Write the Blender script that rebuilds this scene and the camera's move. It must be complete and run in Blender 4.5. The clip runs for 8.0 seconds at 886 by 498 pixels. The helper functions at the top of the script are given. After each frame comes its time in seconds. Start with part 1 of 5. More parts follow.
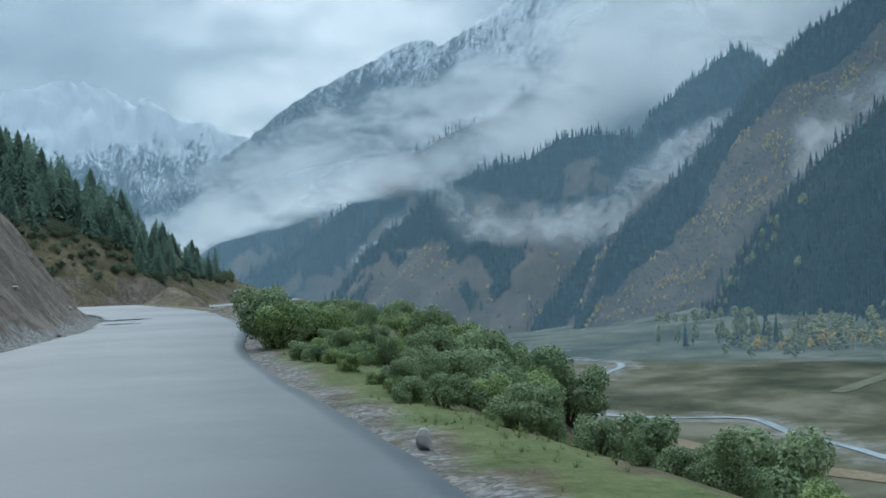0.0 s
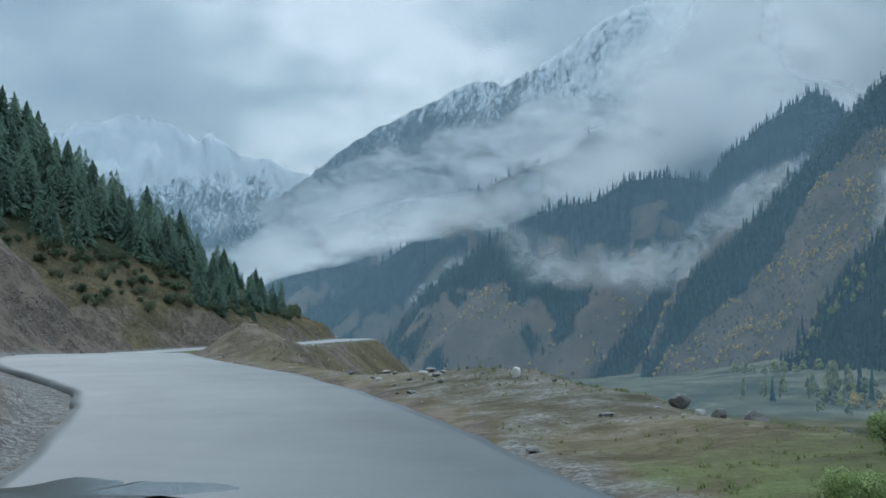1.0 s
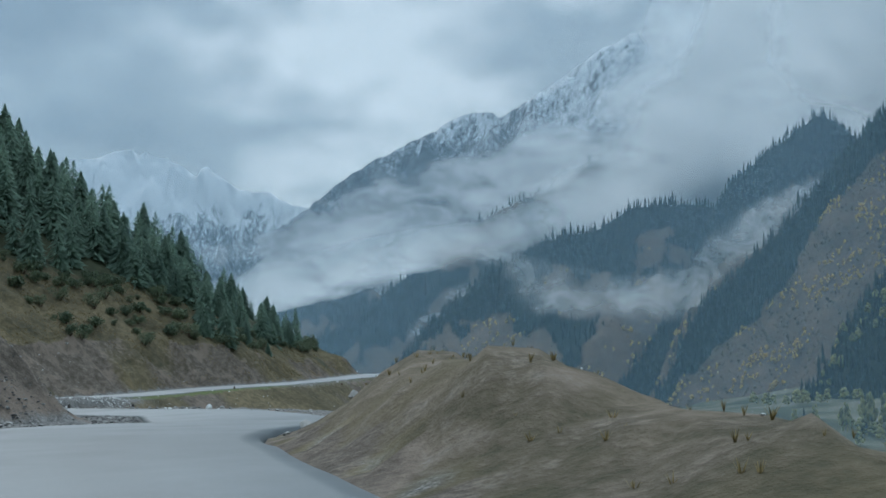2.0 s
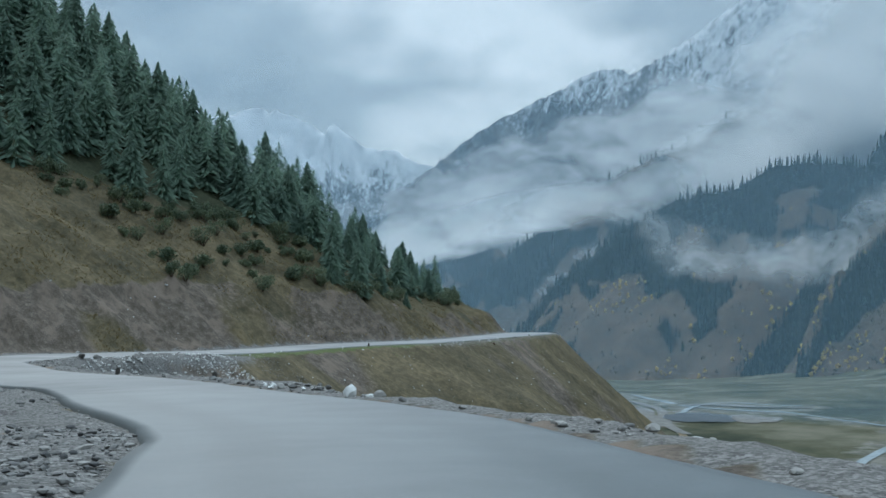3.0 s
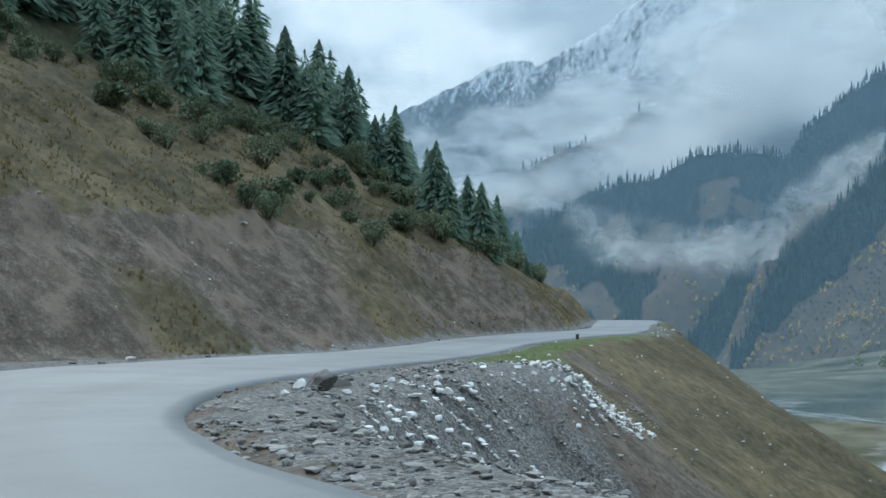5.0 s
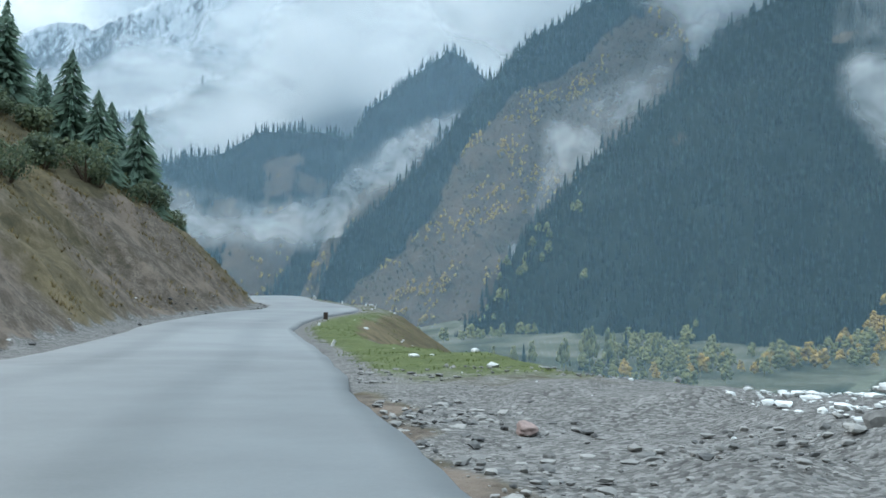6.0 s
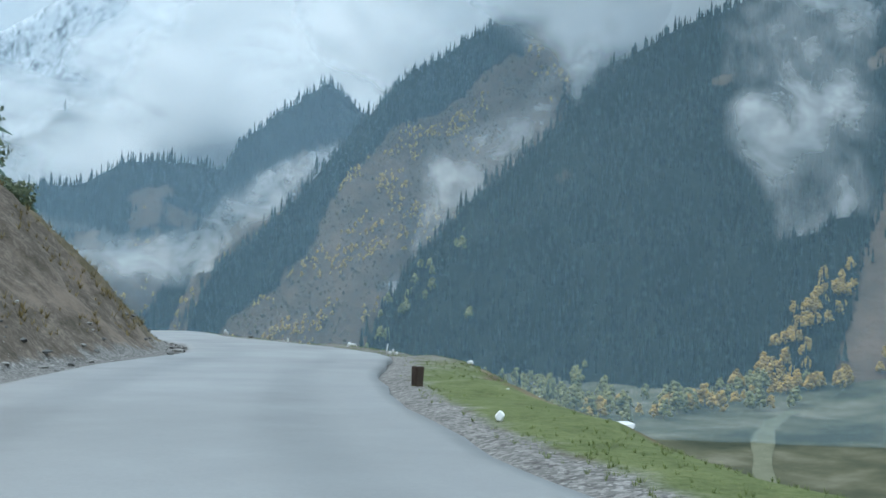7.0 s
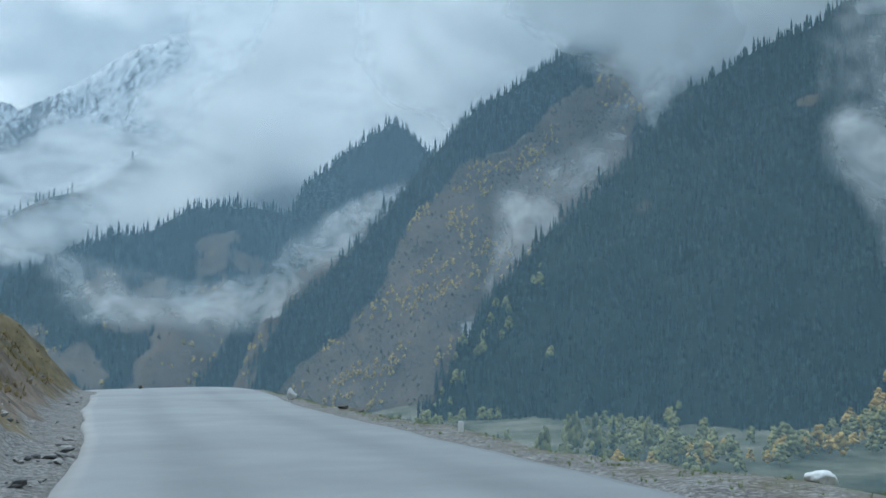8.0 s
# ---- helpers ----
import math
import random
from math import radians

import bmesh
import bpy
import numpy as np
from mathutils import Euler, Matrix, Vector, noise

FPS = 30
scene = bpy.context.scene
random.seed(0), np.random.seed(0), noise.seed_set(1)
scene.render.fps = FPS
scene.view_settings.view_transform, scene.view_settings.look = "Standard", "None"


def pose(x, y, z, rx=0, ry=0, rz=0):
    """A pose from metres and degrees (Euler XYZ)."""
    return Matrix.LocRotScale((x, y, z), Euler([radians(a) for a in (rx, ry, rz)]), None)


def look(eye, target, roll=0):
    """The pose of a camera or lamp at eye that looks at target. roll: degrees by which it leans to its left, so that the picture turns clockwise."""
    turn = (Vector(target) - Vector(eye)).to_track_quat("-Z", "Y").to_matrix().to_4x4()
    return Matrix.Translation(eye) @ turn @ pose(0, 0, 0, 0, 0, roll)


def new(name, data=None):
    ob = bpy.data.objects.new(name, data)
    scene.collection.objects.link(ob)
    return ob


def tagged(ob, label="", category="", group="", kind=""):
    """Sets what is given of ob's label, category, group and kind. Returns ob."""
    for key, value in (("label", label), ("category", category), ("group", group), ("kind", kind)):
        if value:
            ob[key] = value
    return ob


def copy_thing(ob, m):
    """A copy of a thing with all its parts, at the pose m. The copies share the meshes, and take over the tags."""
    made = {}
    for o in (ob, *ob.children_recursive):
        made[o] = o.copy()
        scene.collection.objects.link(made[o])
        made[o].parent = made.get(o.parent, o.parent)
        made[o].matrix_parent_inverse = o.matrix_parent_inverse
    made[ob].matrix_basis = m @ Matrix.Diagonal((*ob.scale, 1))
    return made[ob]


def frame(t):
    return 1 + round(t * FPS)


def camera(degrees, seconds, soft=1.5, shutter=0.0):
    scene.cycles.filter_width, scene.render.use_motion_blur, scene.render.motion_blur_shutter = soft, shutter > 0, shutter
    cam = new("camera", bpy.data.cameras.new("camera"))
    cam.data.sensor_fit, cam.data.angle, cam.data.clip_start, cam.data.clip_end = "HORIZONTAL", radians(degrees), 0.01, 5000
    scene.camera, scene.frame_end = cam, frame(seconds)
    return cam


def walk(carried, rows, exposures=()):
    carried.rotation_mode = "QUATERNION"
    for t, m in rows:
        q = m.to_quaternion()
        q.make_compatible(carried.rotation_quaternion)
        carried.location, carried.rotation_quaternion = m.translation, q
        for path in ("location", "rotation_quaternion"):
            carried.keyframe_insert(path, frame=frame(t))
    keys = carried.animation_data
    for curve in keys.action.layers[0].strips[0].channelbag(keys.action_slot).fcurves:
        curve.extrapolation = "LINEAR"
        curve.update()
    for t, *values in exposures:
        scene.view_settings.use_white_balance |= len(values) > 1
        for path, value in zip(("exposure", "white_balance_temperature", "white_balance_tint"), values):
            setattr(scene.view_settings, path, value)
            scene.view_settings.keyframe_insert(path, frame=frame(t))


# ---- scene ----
cam = camera(44.33, 8.0, soft=1.6)
walk(cam, [
    (0.0, pose(0.00, 0.00, 0.00, 89.14, 1.53, -0.01)),
    (0.5, pose(-4.89, 17.26, -0.65, 89.86, 0.53, -1.20)),
    (1.0, pose(-8.25, 29.98, -1.26, 91.36, 0.00, 2.93)),
    (1.5, pose(-13.02, 43.52, -1.94, 93.28, 0.64, 3.62)),
    (1.7, pose(-14.38, 47.88, -2.30, 93.32, 1.05, 2.38)),
    (2.1, pose(-17.75, 59.4, -2.56, 92.9, 0.55, 3.1)),
    (2.45, pose(-20.45, 69.6, -2.98, 92.2, 0.1, 4.2)),
    (2.8, pose(-23.20, 79.59, -4.13, 91.47, -0.20, 5.79)),
    (3.0, pose(-24.81, 84.78, -4.45, 90.99, -0.29, 9.29)),
    (3.5, pose(-30.42, 97.91, -5.27, 91.04, 0.92, 12.21)),
    (4.0, pose(-37.80, 110.10, -6.35, 91.42, 1.32, 13.51)),
    (4.2, pose(-41.32, 115.18, -6.92, 91.08, 1.48, 14.03)),
    (5.3, pose(-57.78, 135.07, -8.34, 90.47, -0.72, -3.20)),
    (5.5, pose(-59.43, 138.12, -8.53, 89.85, -0.67, -8.28)),
    (5.8, pose(-61.04, 144.63, -9.00, 89.40, -0.61, -15.17)),
    (6.0, pose(-61.28, 150.51, -9.38, 89.71, -0.93, -19.08)),
    (6.5, pose(-61.12, 163.42, -10.18, 91.94, -1.91, -25.01)),
    (7.0, pose(-57.82, 180.71, -11.14, 91.90, -1.58, -25.96)),
    (7.2, pose(-56.19, 187.16, -11.37, 92.42, -1.10, -25.46)),
    (7.5, pose(-53.11, 197.55, -11.61, 93.25, -0.63, -24.54)),
    (8.0, pose(-48.77, 214.46, -12.28, 94.04, -0.16, -22.42)),
], [(0.0, 0.68, 5640, 3), (0.5, 0.72, 5640, 3), (1.0, 0.55, 5640, 3), (1.5, 0.42, 5640, 3), (3.5, 0.66, 5640, 3), (4.2, 0.76, 5640, 3), (5.5, 0.97, 5640, 3), (6.0, 1.17, 5850, 4), (6.5, 1.1, 5640, 3), (7.0, 1.2, 5850, 4), (7.5, 1.0, 5620, 3), (8.0, 0.87, 5620, 3)])

# ------------------------------------------------------------------ sky and sun
SUN_ELEVATION, SUN_TURN = radians(38), radians(-25)


def build_world():
    world = bpy.data.worlds.new("overcast_sky")
    scene.world = world
    world.use_nodes = True
    nt = world.node_tree
    nt.nodes.clear()
    N = nt.nodes.new
    out, bg = N("ShaderNodeOutputWorld"), N("ShaderNodeBackground")
    sky = N("ShaderNodeTexSky")
    sky.sky_type, sky.sun_disc = "NISHITA", False
    sky.sun_elevation, sky.sun_rotation = SUN_ELEVATION, SUN_TURN
    geo = N("ShaderNodeTexCoord")
    mapping = N("ShaderNodeMapping")
    mapping.inputs["Scale"].default_value = (3.4, 3.4, 7.5)
    mapping.inputs["Location"].default_value = (0.35, 0.2, 0.6)
    big, fine = N("ShaderNodeTexNoise"), N("ShaderNodeTexNoise")
    big.inputs["Scale"].default_value, big.inputs["Detail"].default_value = 1.3, 6
    big.inputs["Distortion"].default_value = 0.4
    fine.inputs["Scale"].default_value, fine.inputs["Detail"].default_value = 4.5, 6
    mix = N("ShaderNodeMath")
    mix.operation = "MULTIPLY_ADD"
    mix.inputs[1].default_value = 0.34
    # a brighter break in the cloud over the head of the valley
    spot = N("ShaderNodeVectorMath")
    spot.operation = "DOT_PRODUCT"
    spot.inputs[1].default_value = Vector((-0.125, 1.0, 0.20)).normalized()
    glow = N("ShaderNodeMapRange")
    glow.interpolation_type = "SMOOTHSTEP"
    glow.inputs[1].default_value, glow.inputs[2].default_value = 0.982, 0.9992
    glow.inputs[3].default_value, glow.inputs[4].default_value = -0.02, 0.13
    add = N("ShaderNodeMath")
    add.operation = "ADD"
    ramp = N("ShaderNodeValToRGB")
    e = ramp.color_ramp.elements
    e[0].position, e[0].color = 0.52, (0.20, 0.232, 0.258, 1)
    e[1].position, e[1].color = 0.92, (0.62, 0.635, 0.63, 1)
    mid = e.new(0.70)
    mid.color = (0.30, 0.335, 0.352, 1)
    blend = N("ShaderNodeMix")
    blend.data_type = "RGBA"
    blend.inputs[0].default_value = 0.94
    tint = N("ShaderNodeMix")
    tint.data_type, tint.blend_type = "RGBA", "MULTIPLY"
    tint.inputs[0].default_value = 1.0
    tint.inputs[7].default_value = (0.1, 0.1, 0.1, 1)
    L = nt.links.new
    L(geo.outputs["Generated"], mapping.inputs[0])
    L(mapping.outputs[0], big.inputs["Vector"])
    L(mapping.outputs[0], fine.inputs["Vector"])
    L(fine.outputs["Fac"], mix.inputs[0])
    L(big.outputs["Fac"], mix.inputs[2])
    L(geo.outputs["Generated"], spot.inputs[0])
    L(spot.outputs["Value"], glow.inputs[0])
    L(mix.outputs[0], add.inputs[0])
    L(glow.outputs[0], add.inputs[1])
    L(add.outputs[0], ramp.inputs[0])
    L(sky.outputs[0], tint.inputs[6])
    L(tint.outputs[2], blend.inputs[6])
    L(ramp.outputs[0], blend.inputs[7])
    L(blend.outputs[2], bg.inputs[0])
    # an overcast sky is about three times as bright overhead as at the horizon
    parts, rise = N("ShaderNodeSeparateXYZ"), N("ShaderNodeMapRange")
    rise.interpolation_type = "SMOOTHSTEP"
    for i, v in enumerate((0.32, 0.95, 1.0, 3.2)):
        rise.inputs[i + 1].default_value = v
    L(geo.outputs["Generated"], parts.inputs[0])
    L(parts.outputs[2], rise.inputs[0])
    L(rise.outputs[0], bg.inputs[1])
    L(bg.outputs[0], out.inputs[0])


build_world()
sun = new("sun", bpy.data.lights.new("sun", "SUN"))
sun.data.energy, sun.data.angle, sun.data.color = 1.15, radians(25), (1.0, 0.97, 0.93)
sun.matrix_world = look((0, 0, 0), (-math.sin(SUN_TURN) * math.cos(SUN_ELEVATION),
                                    -math.cos(SUN_TURN) * math.cos(SUN_ELEVATION), -math.sin(SUN_ELEVATION)))


# ------------------------------------------------------------------ noise in numpy
def lattice(ix, iy, iz, seed):
    h = (ix * 374761393 + iy * 668265263 + iz * 2147483647 + seed * 974634777) & 0xFFFFFFFF
    h = ((h ^ (h >> 13)) * 1274126177) & 0xFFFFFFFF
    h = ((h ^ (h >> 16)) * 2246822519) & 0xFFFFFFFF
    return ((h ^ (h >> 15)) & 0xFFFFFF) / float(0xFFFFFF)


def vnoise(x, y, z=0.0, seed=0):
    """Smooth value noise, -1 to 1."""
    x, y, z = np.broadcast_arrays(np.asarray(x, float), np.asarray(y, float), np.asarray(z, float))
    fx, fy, fz = np.floor(x), np.floor(y), np.floor(z)
    ix, iy, iz = fx.astype(np.int64), fy.astype(np.int64), fz.astype(np.int64)
    u, v, w = x - fx, y - fy, z - fz
    u, v, w = u * u * (3 - 2 * u), v * v * (3 - 2 * v), w * w * (3 - 2 * w)
    r = 0
    for a in (0, 1):
        for b in (0, 1):
            for c in (0, 1):
                k = (u if a else 1 - u) * (v if b else 1 - v) * (w if c else 1 - w)
                r = r + k * lattice(ix + a, iy + b, iz + c, seed)
    return r * 2 - 1


def fbm(x, y, z=0.0, octaves=4, seed=0, gain=0.5):
    total, amp = 0, 1.0
    for i in range(octaves):
        total = total + amp * vnoise(np.asarray(x) * 2 ** i, np.asarray(y) * 2 ** i, np.asarray(z) * 2 ** i, seed + i)
        amp *= gain
    return total


# ------------------------------------------------------------------ materials
def shader(name, rough=0.85, spec=0.3):
    m = bpy.data.materials.new(name)
    m.use_nodes = True
    b = m.node_tree.nodes["Principled BSDF"]
    b.inputs["Roughness"].default_value = rough
    b.inputs["Specular IOR Level"].default_value = spec
    return m, m.node_tree, b


def noise_node(nt, scale, detail=5, rough=0.6, coord=None, stretch=None, distort=0.0):
    n = nt.nodes.new("ShaderNodeTexNoise")
    n.inputs["Scale"].default_value, n.inputs["Detail"].default_value = scale, detail
    n.inputs["Roughness"].default_value, n.inputs["Distortion"].default_value = rough, distort
    src = coord or nt.nodes.new("ShaderNodeTexCoord").outputs["Object"]
    if stretch:
        mp = nt.nodes.new("ShaderNodeMapping")
        mp.inputs["Scale"].default_value = stretch
        nt.links.new(src, mp.inputs[0])
        src = mp.outputs[0]
    nt.links.new(src, n.inputs["Vector"])
    return n.outputs["Fac"]


def ramp_node(nt, fac, stops):
    r = nt.nodes.new("ShaderNodeValToRGB")
    e = r.color_ramp.elements
    while len(e) < len(stops):
        e.new(0.5)
    for el, (p, c) in zip(e, stops):
        el.position, el.color = p, (*c, 1)
    nt.links.new(fac, r.inputs[0])
    return r.outputs[0]


def mix_node(nt, fac, a, b, kind="MIX"):
    m = nt.nodes.new("ShaderNodeMix")
    m.data_type, m.blend_type = "RGBA", kind
    for socket, v in ((m.inputs[0], fac), (m.inputs[6], a), (m.inputs[7], b)):
        if isinstance(v, (int, float)):
            socket.default_value = v
        elif isinstance(v, tuple):
            socket.default_value = (*v, 1)
        else:
            nt.links.new(v, socket)
    return m.outputs[2]


def math_node(nt, op, a, b=0.0, c=0.0, clamp=False):
    m = nt.nodes.new("ShaderNodeMath")
    m.operation, m.use_clamp = op, clamp
    for socket, v in zip(m.inputs, (a, b, c)):
        if isinstance(v, (int, float)):
            socket.default_value = v
        else:
            nt.links.new(v, socket)
    return m.outputs[0]


def smooth_node(nt, v, lo, hi, to_lo=0.0, to_hi=1.0):
    m = nt.nodes.new("ShaderNodeMapRange")
    m.interpolation_type = "SMOOTHSTEP"
    nt.links.new(v, m.inputs[0])
    for i, x in enumerate((lo, hi, to_lo, to_hi)):
        m.inputs[i + 1].default_value = x
    return m.outputs[0]


def attr_node(nt, name):
    a = nt.nodes.new("ShaderNodeAttribute")
    a.attribute_name = name
    return a.outputs["Fac"]


def bump_node(nt, b, height, strength, distance):
    n = nt.nodes.new("ShaderNodeBump")
    n.inputs["Strength"].default_value, n.inputs["Distance"].default_value = strength, distance
    nt.links.new(height, n.inputs["Height"])
    nt.links.new(n.outputs[0], b.inputs["Normal"])


def random_node(nt):
    return nt.nodes.new("ShaderNodeObjectInfo").outputs["Random"]


def island_node(nt):
    return nt.nodes.new("ShaderNodeNewGeometry").outputs["Random Per Island"]


def two_tone(name, dark, light, scale, rough=0.85, spec=0.3, fine=None, bump=0.5, dist=0.05, vary=0.0, island=0.0, stretch=None):
    """A surface of two colours at two scales with relief."""
    m, nt, b = shader(name, rough, spec)
    a = noise_node(nt, scale, 6, stretch=stretch)
    c = noise_node(nt, fine or scale * 9, 4, 0.7)
    both = math_node(nt, "MULTIPLY_ADD", c, 0.45, math_node(nt, "MULTIPLY", a, 0.55))
    if vary:
        both = math_node(nt, "ADD", both, math_node(nt, "MULTIPLY_ADD", random_node(nt), vary, -vary / 2))
    if island:
        both = math_node(nt, "ADD", both, math_node(nt, "MULTIPLY_ADD", island_node(nt), island, -island / 2))
    col = ramp_node(nt, both, [(0.32, dark), (0.68, light)])
    nt.links.new(col, b.inputs["Base Color"])
    if bump:
        bump_node(nt, b, both, bump, dist)
    return m


def leaf_material(name, dark, light, island=0.5, vary=0.2, through_light=0.25, scale=0.6):
    m, nt, b = shader(name, 0.6, 0.25)
    a = noise_node(nt, scale, 3)
    f = math_node(nt, "MULTIPLY_ADD", island_node(nt), island, math_node(nt, "MULTIPLY", a, 1 - island))
    f = math_node(nt, "ADD", f, math_node(nt, "MULTIPLY_ADD", random_node(nt), vary, -vary / 2))
    nt.links.new(ramp_node(nt, f, [(0.2, dark), (0.8, light)]), b.inputs["Base Color"])
    col = b.inputs["Base Color"].links[0].from_socket
    thin, mixed = nt.nodes.new("ShaderNodeBsdfTranslucent"), nt.nodes.new("ShaderNodeMixShader")
    nt.links.new(col, thin.inputs[0])
    mixed.inputs[0].default_value = through_light
    nt.links.new(b.outputs[0], mixed.inputs[1])
    nt.links.new(thin.outputs[0], mixed.inputs[2])
    nt.links.new(mixed.outputs[0], nt.nodes["Material Output"].inputs[0])
    return m


def asphalt_material():
    m, nt, b = shader("damp_asphalt", 0.5, 0.38)
    tc = nt.nodes.new("ShaderNodeTexCoord").outputs["Object"]
    wide = noise_node(nt, 0.16, 5, 0.55, tc)
    patch = noise_node(nt, 0.9, 4, 0.6, tc)
    grit = noise_node(nt, 38, 3, 0.7, tc)
    lane = attr_node(nt, "lane")
    wheel = smooth_node(nt, math_node(nt, "ABSOLUTE", math_node(nt, "ADD", math_node(nt, "ABSOLUTE", lane), -1.25)), 0.1, 0.6, 1.0, 0.0)
    f = math_node(nt, "MULTIPLY_ADD", patch, 0.2, math_node(nt, "MULTIPLY_ADD", wide, 0.5, 0.07))
    f = math_node(nt, "MULTIPLY_ADD", grit, 0.2, f)
    f = math_node(nt, "MULTIPLY_ADD", wheel, -0.1, f)
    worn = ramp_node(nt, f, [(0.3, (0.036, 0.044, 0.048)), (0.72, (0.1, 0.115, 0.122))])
    # the same asphalt in a lighter tone, mixed in by the road's attribute
    paler = ramp_node(nt, f, [(0.3, (0.115, 0.12, 0.122)), (0.72, (0.24, 0.245, 0.245))])
    nt.links.new(mix_node(nt, attr_node(nt, "paleness"), worn, paler), b.inputs["Base Color"])
    wet = smooth_node(nt, math_node(nt, "MULTIPLY_ADD", wheel, 0.07, math_node(nt, "MULTIPLY_ADD", patch, 0.25, math_node(nt, "MULTIPLY", wide, 0.75))), 0.36, 0.66)
    nt.links.new(math_node(nt, "MULTIPLY_ADD", wet, -0.09, 0.54), b.inputs["Roughness"])
    bump_node(nt, b, grit, 0.2, 0.008)
    return m


def ground_material():
    m, nt, b = shader("hillside_ground", 0.95, 0.15)
    tc = nt.nodes.new("ShaderNodeTexCoord").outputs["Object"]
    n1, n2 = noise_node(nt, 0.22, 6, 0.62, tc), noise_node(nt, 2.2, 6, 0.7, tc)
    n3 = noise_node(nt, 14, 4, 0.7, tc)
    dry = ramp_node(nt, math_node(nt, "MULTIPLY_ADD", n2, 0.5, math_node(nt, "MULTIPLY", n1, 0.5)),
                    [(0.36, (0.048, 0.045, 0.028)), (0.48, (0.1, 0.084, 0.05)), (0.66, (0.205, 0.162, 0.094))])
    lush = ramp_node(nt, math_node(nt, "MULTIPLY_ADD", n3, 0.5, math_node(nt, "MULTIPLY", n2, 0.5)),
                     [(0.35, (0.055, 0.078, 0.025)), (0.65, (0.14, 0.156, 0.064))])
    soil = ramp_node(nt, math_node(nt, "MULTIPLY_ADD", n3, 0.45, math_node(nt, "MULTIPLY", n2, 0.55)),
                     [(0.34, (0.038, 0.033, 0.027)), (0.5, (0.108, 0.089, 0.071)), (0.66, (0.235, 0.196, 0.158))])
    streak = noise_node(nt, 1.0, 5, 0.6, tc, (0.9, 0.5, 0.12))
    soil = mix_node(nt, smooth_node(nt, streak, 0.47, 0.64, 0.0, 0.8), soil, (0.2, 0.158, 0.126))
    cells = nt.nodes.new("ShaderNodeTexVoronoi")
    cells.inputs["Scale"].default_value = 34.0
    nt.links.new(tc, cells.inputs["Vector"])
    shade = nt.nodes.new("ShaderNodeSeparateColor")
    nt.links.new(cells.outputs["Color"], shade.inputs[0])
    gravel = ramp_node(nt, math_node(nt, "MULTIPLY_ADD", shade.outputs[0], 0.34, math_node(nt, "MULTIPLY_ADD", n3, 0.3, math_node(nt, "MULTIPLY", n2, 0.36))),
                       [(0.26, (0.058, 0.055, 0.052)), (0.5, (0.15, 0.145, 0.137)), (0.78, (0.33, 0.32, 0.305))])
    litter = ramp_node(nt, n2, [(0.3, (0.028, 0.034, 0.022)), (0.7, (0.075, 0.08, 0.045))])
    valley = ramp_node(nt, noise_node(nt, 0.035, 7, 0.6, tc), [(0.36, (0.03, 0.037, 0.022)), (0.5, (0.08, 0.08, 0.048)), (0.64, (0.155, 0.145, 0.105))])
    bars = smooth_node(nt, math_node(nt, "ADD", attr_node(nt, "bar"), math_node(nt, "MULTIPLY_ADD", noise_node(nt, 0.09, 6, 0.65, tc, (1, 1.6, 1)), 2.2, -1.1)), 0.45, 0.75)
    valley = mix_node(nt, bars, valley, ramp_node(nt, n1, [(0.35, (0.10, 0.098, 0.08)), (0.65, (0.22, 0.21, 0.18))]))
    ragged = math_node(nt, "MULTIPLY_ADD", n2, 0.9, -0.45)

    def mask(name):
        return smooth_node(nt, math_node(nt, "ADD", attr_node(nt, name), ragged), 0.3, 0.7)

    col = mix_node(nt, mask("soil"), dry, soil)
    col = mix_node(nt, mask("lush"), col, lush)
    col = mix_node(nt, mask("forest"), col, litter)
    col = mix_node(nt, mask("gravel"), col, gravel)
    col = mix_node(nt, attr_node(nt, "valley"), col, valley)
    nt.links.new(col, b.inputs["Base Color"])
    soft = math_node(nt, "MULTIPLY_ADD", n3, 0.35, n2)
    stony = math_node(nt, "MULTIPLY_ADD", cells.outputs["Distance"], -0.22, math_node(nt, "MULTIPLY_ADD", n3, 0.3, 0.5))
    pick = mask("gravel")
    height = math_node(nt, "ADD", math_node(nt, "MULTIPLY", stony, pick), math_node(nt, "MULTIPLY", soft, math_node(nt, "SUBTRACT", 1.0, pick)))
    bump_node(nt, b, height, 0.8, 0.16)
    return m


def mountain_material(name, rock, grass, floor):
    """Open slopes of grass and scree, with the near-black floor colour where the attribute forest says so."""
    m, nt, b = shader(name, 0.95, 0.1)
    tc = nt.nodes.new("ShaderNodeTexCoord").outputs["Object"]
    n1, n2 = noise_node(nt, 0.012, 7, 0.62, tc), noise_node(nt, 0.09, 6, 0.7, tc)
    gully = noise_node(nt, 0.05, 5, 0.6, tc, (1.0, 1.0, 0.25))
    f = math_node(nt, "MULTIPLY_ADD", n2, 0.4, math_node(nt, "MULTIPLY_ADD", gully, 0.3, math_node(nt, "MULTIPLY", n1, 0.3)))
    col = ramp_node(nt, f, [(0.38, grass), (0.5, tuple(0.5 * (a + c) for a, c in zip(rock, grass))), (0.62, rock)])
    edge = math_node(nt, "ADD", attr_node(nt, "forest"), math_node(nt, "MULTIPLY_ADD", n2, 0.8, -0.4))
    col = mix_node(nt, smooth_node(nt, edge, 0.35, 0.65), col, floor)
    nt.links.new(col, b.inputs["Base Color"])
    bump_node(nt, b, f, 0.9, 6.0)
    return m


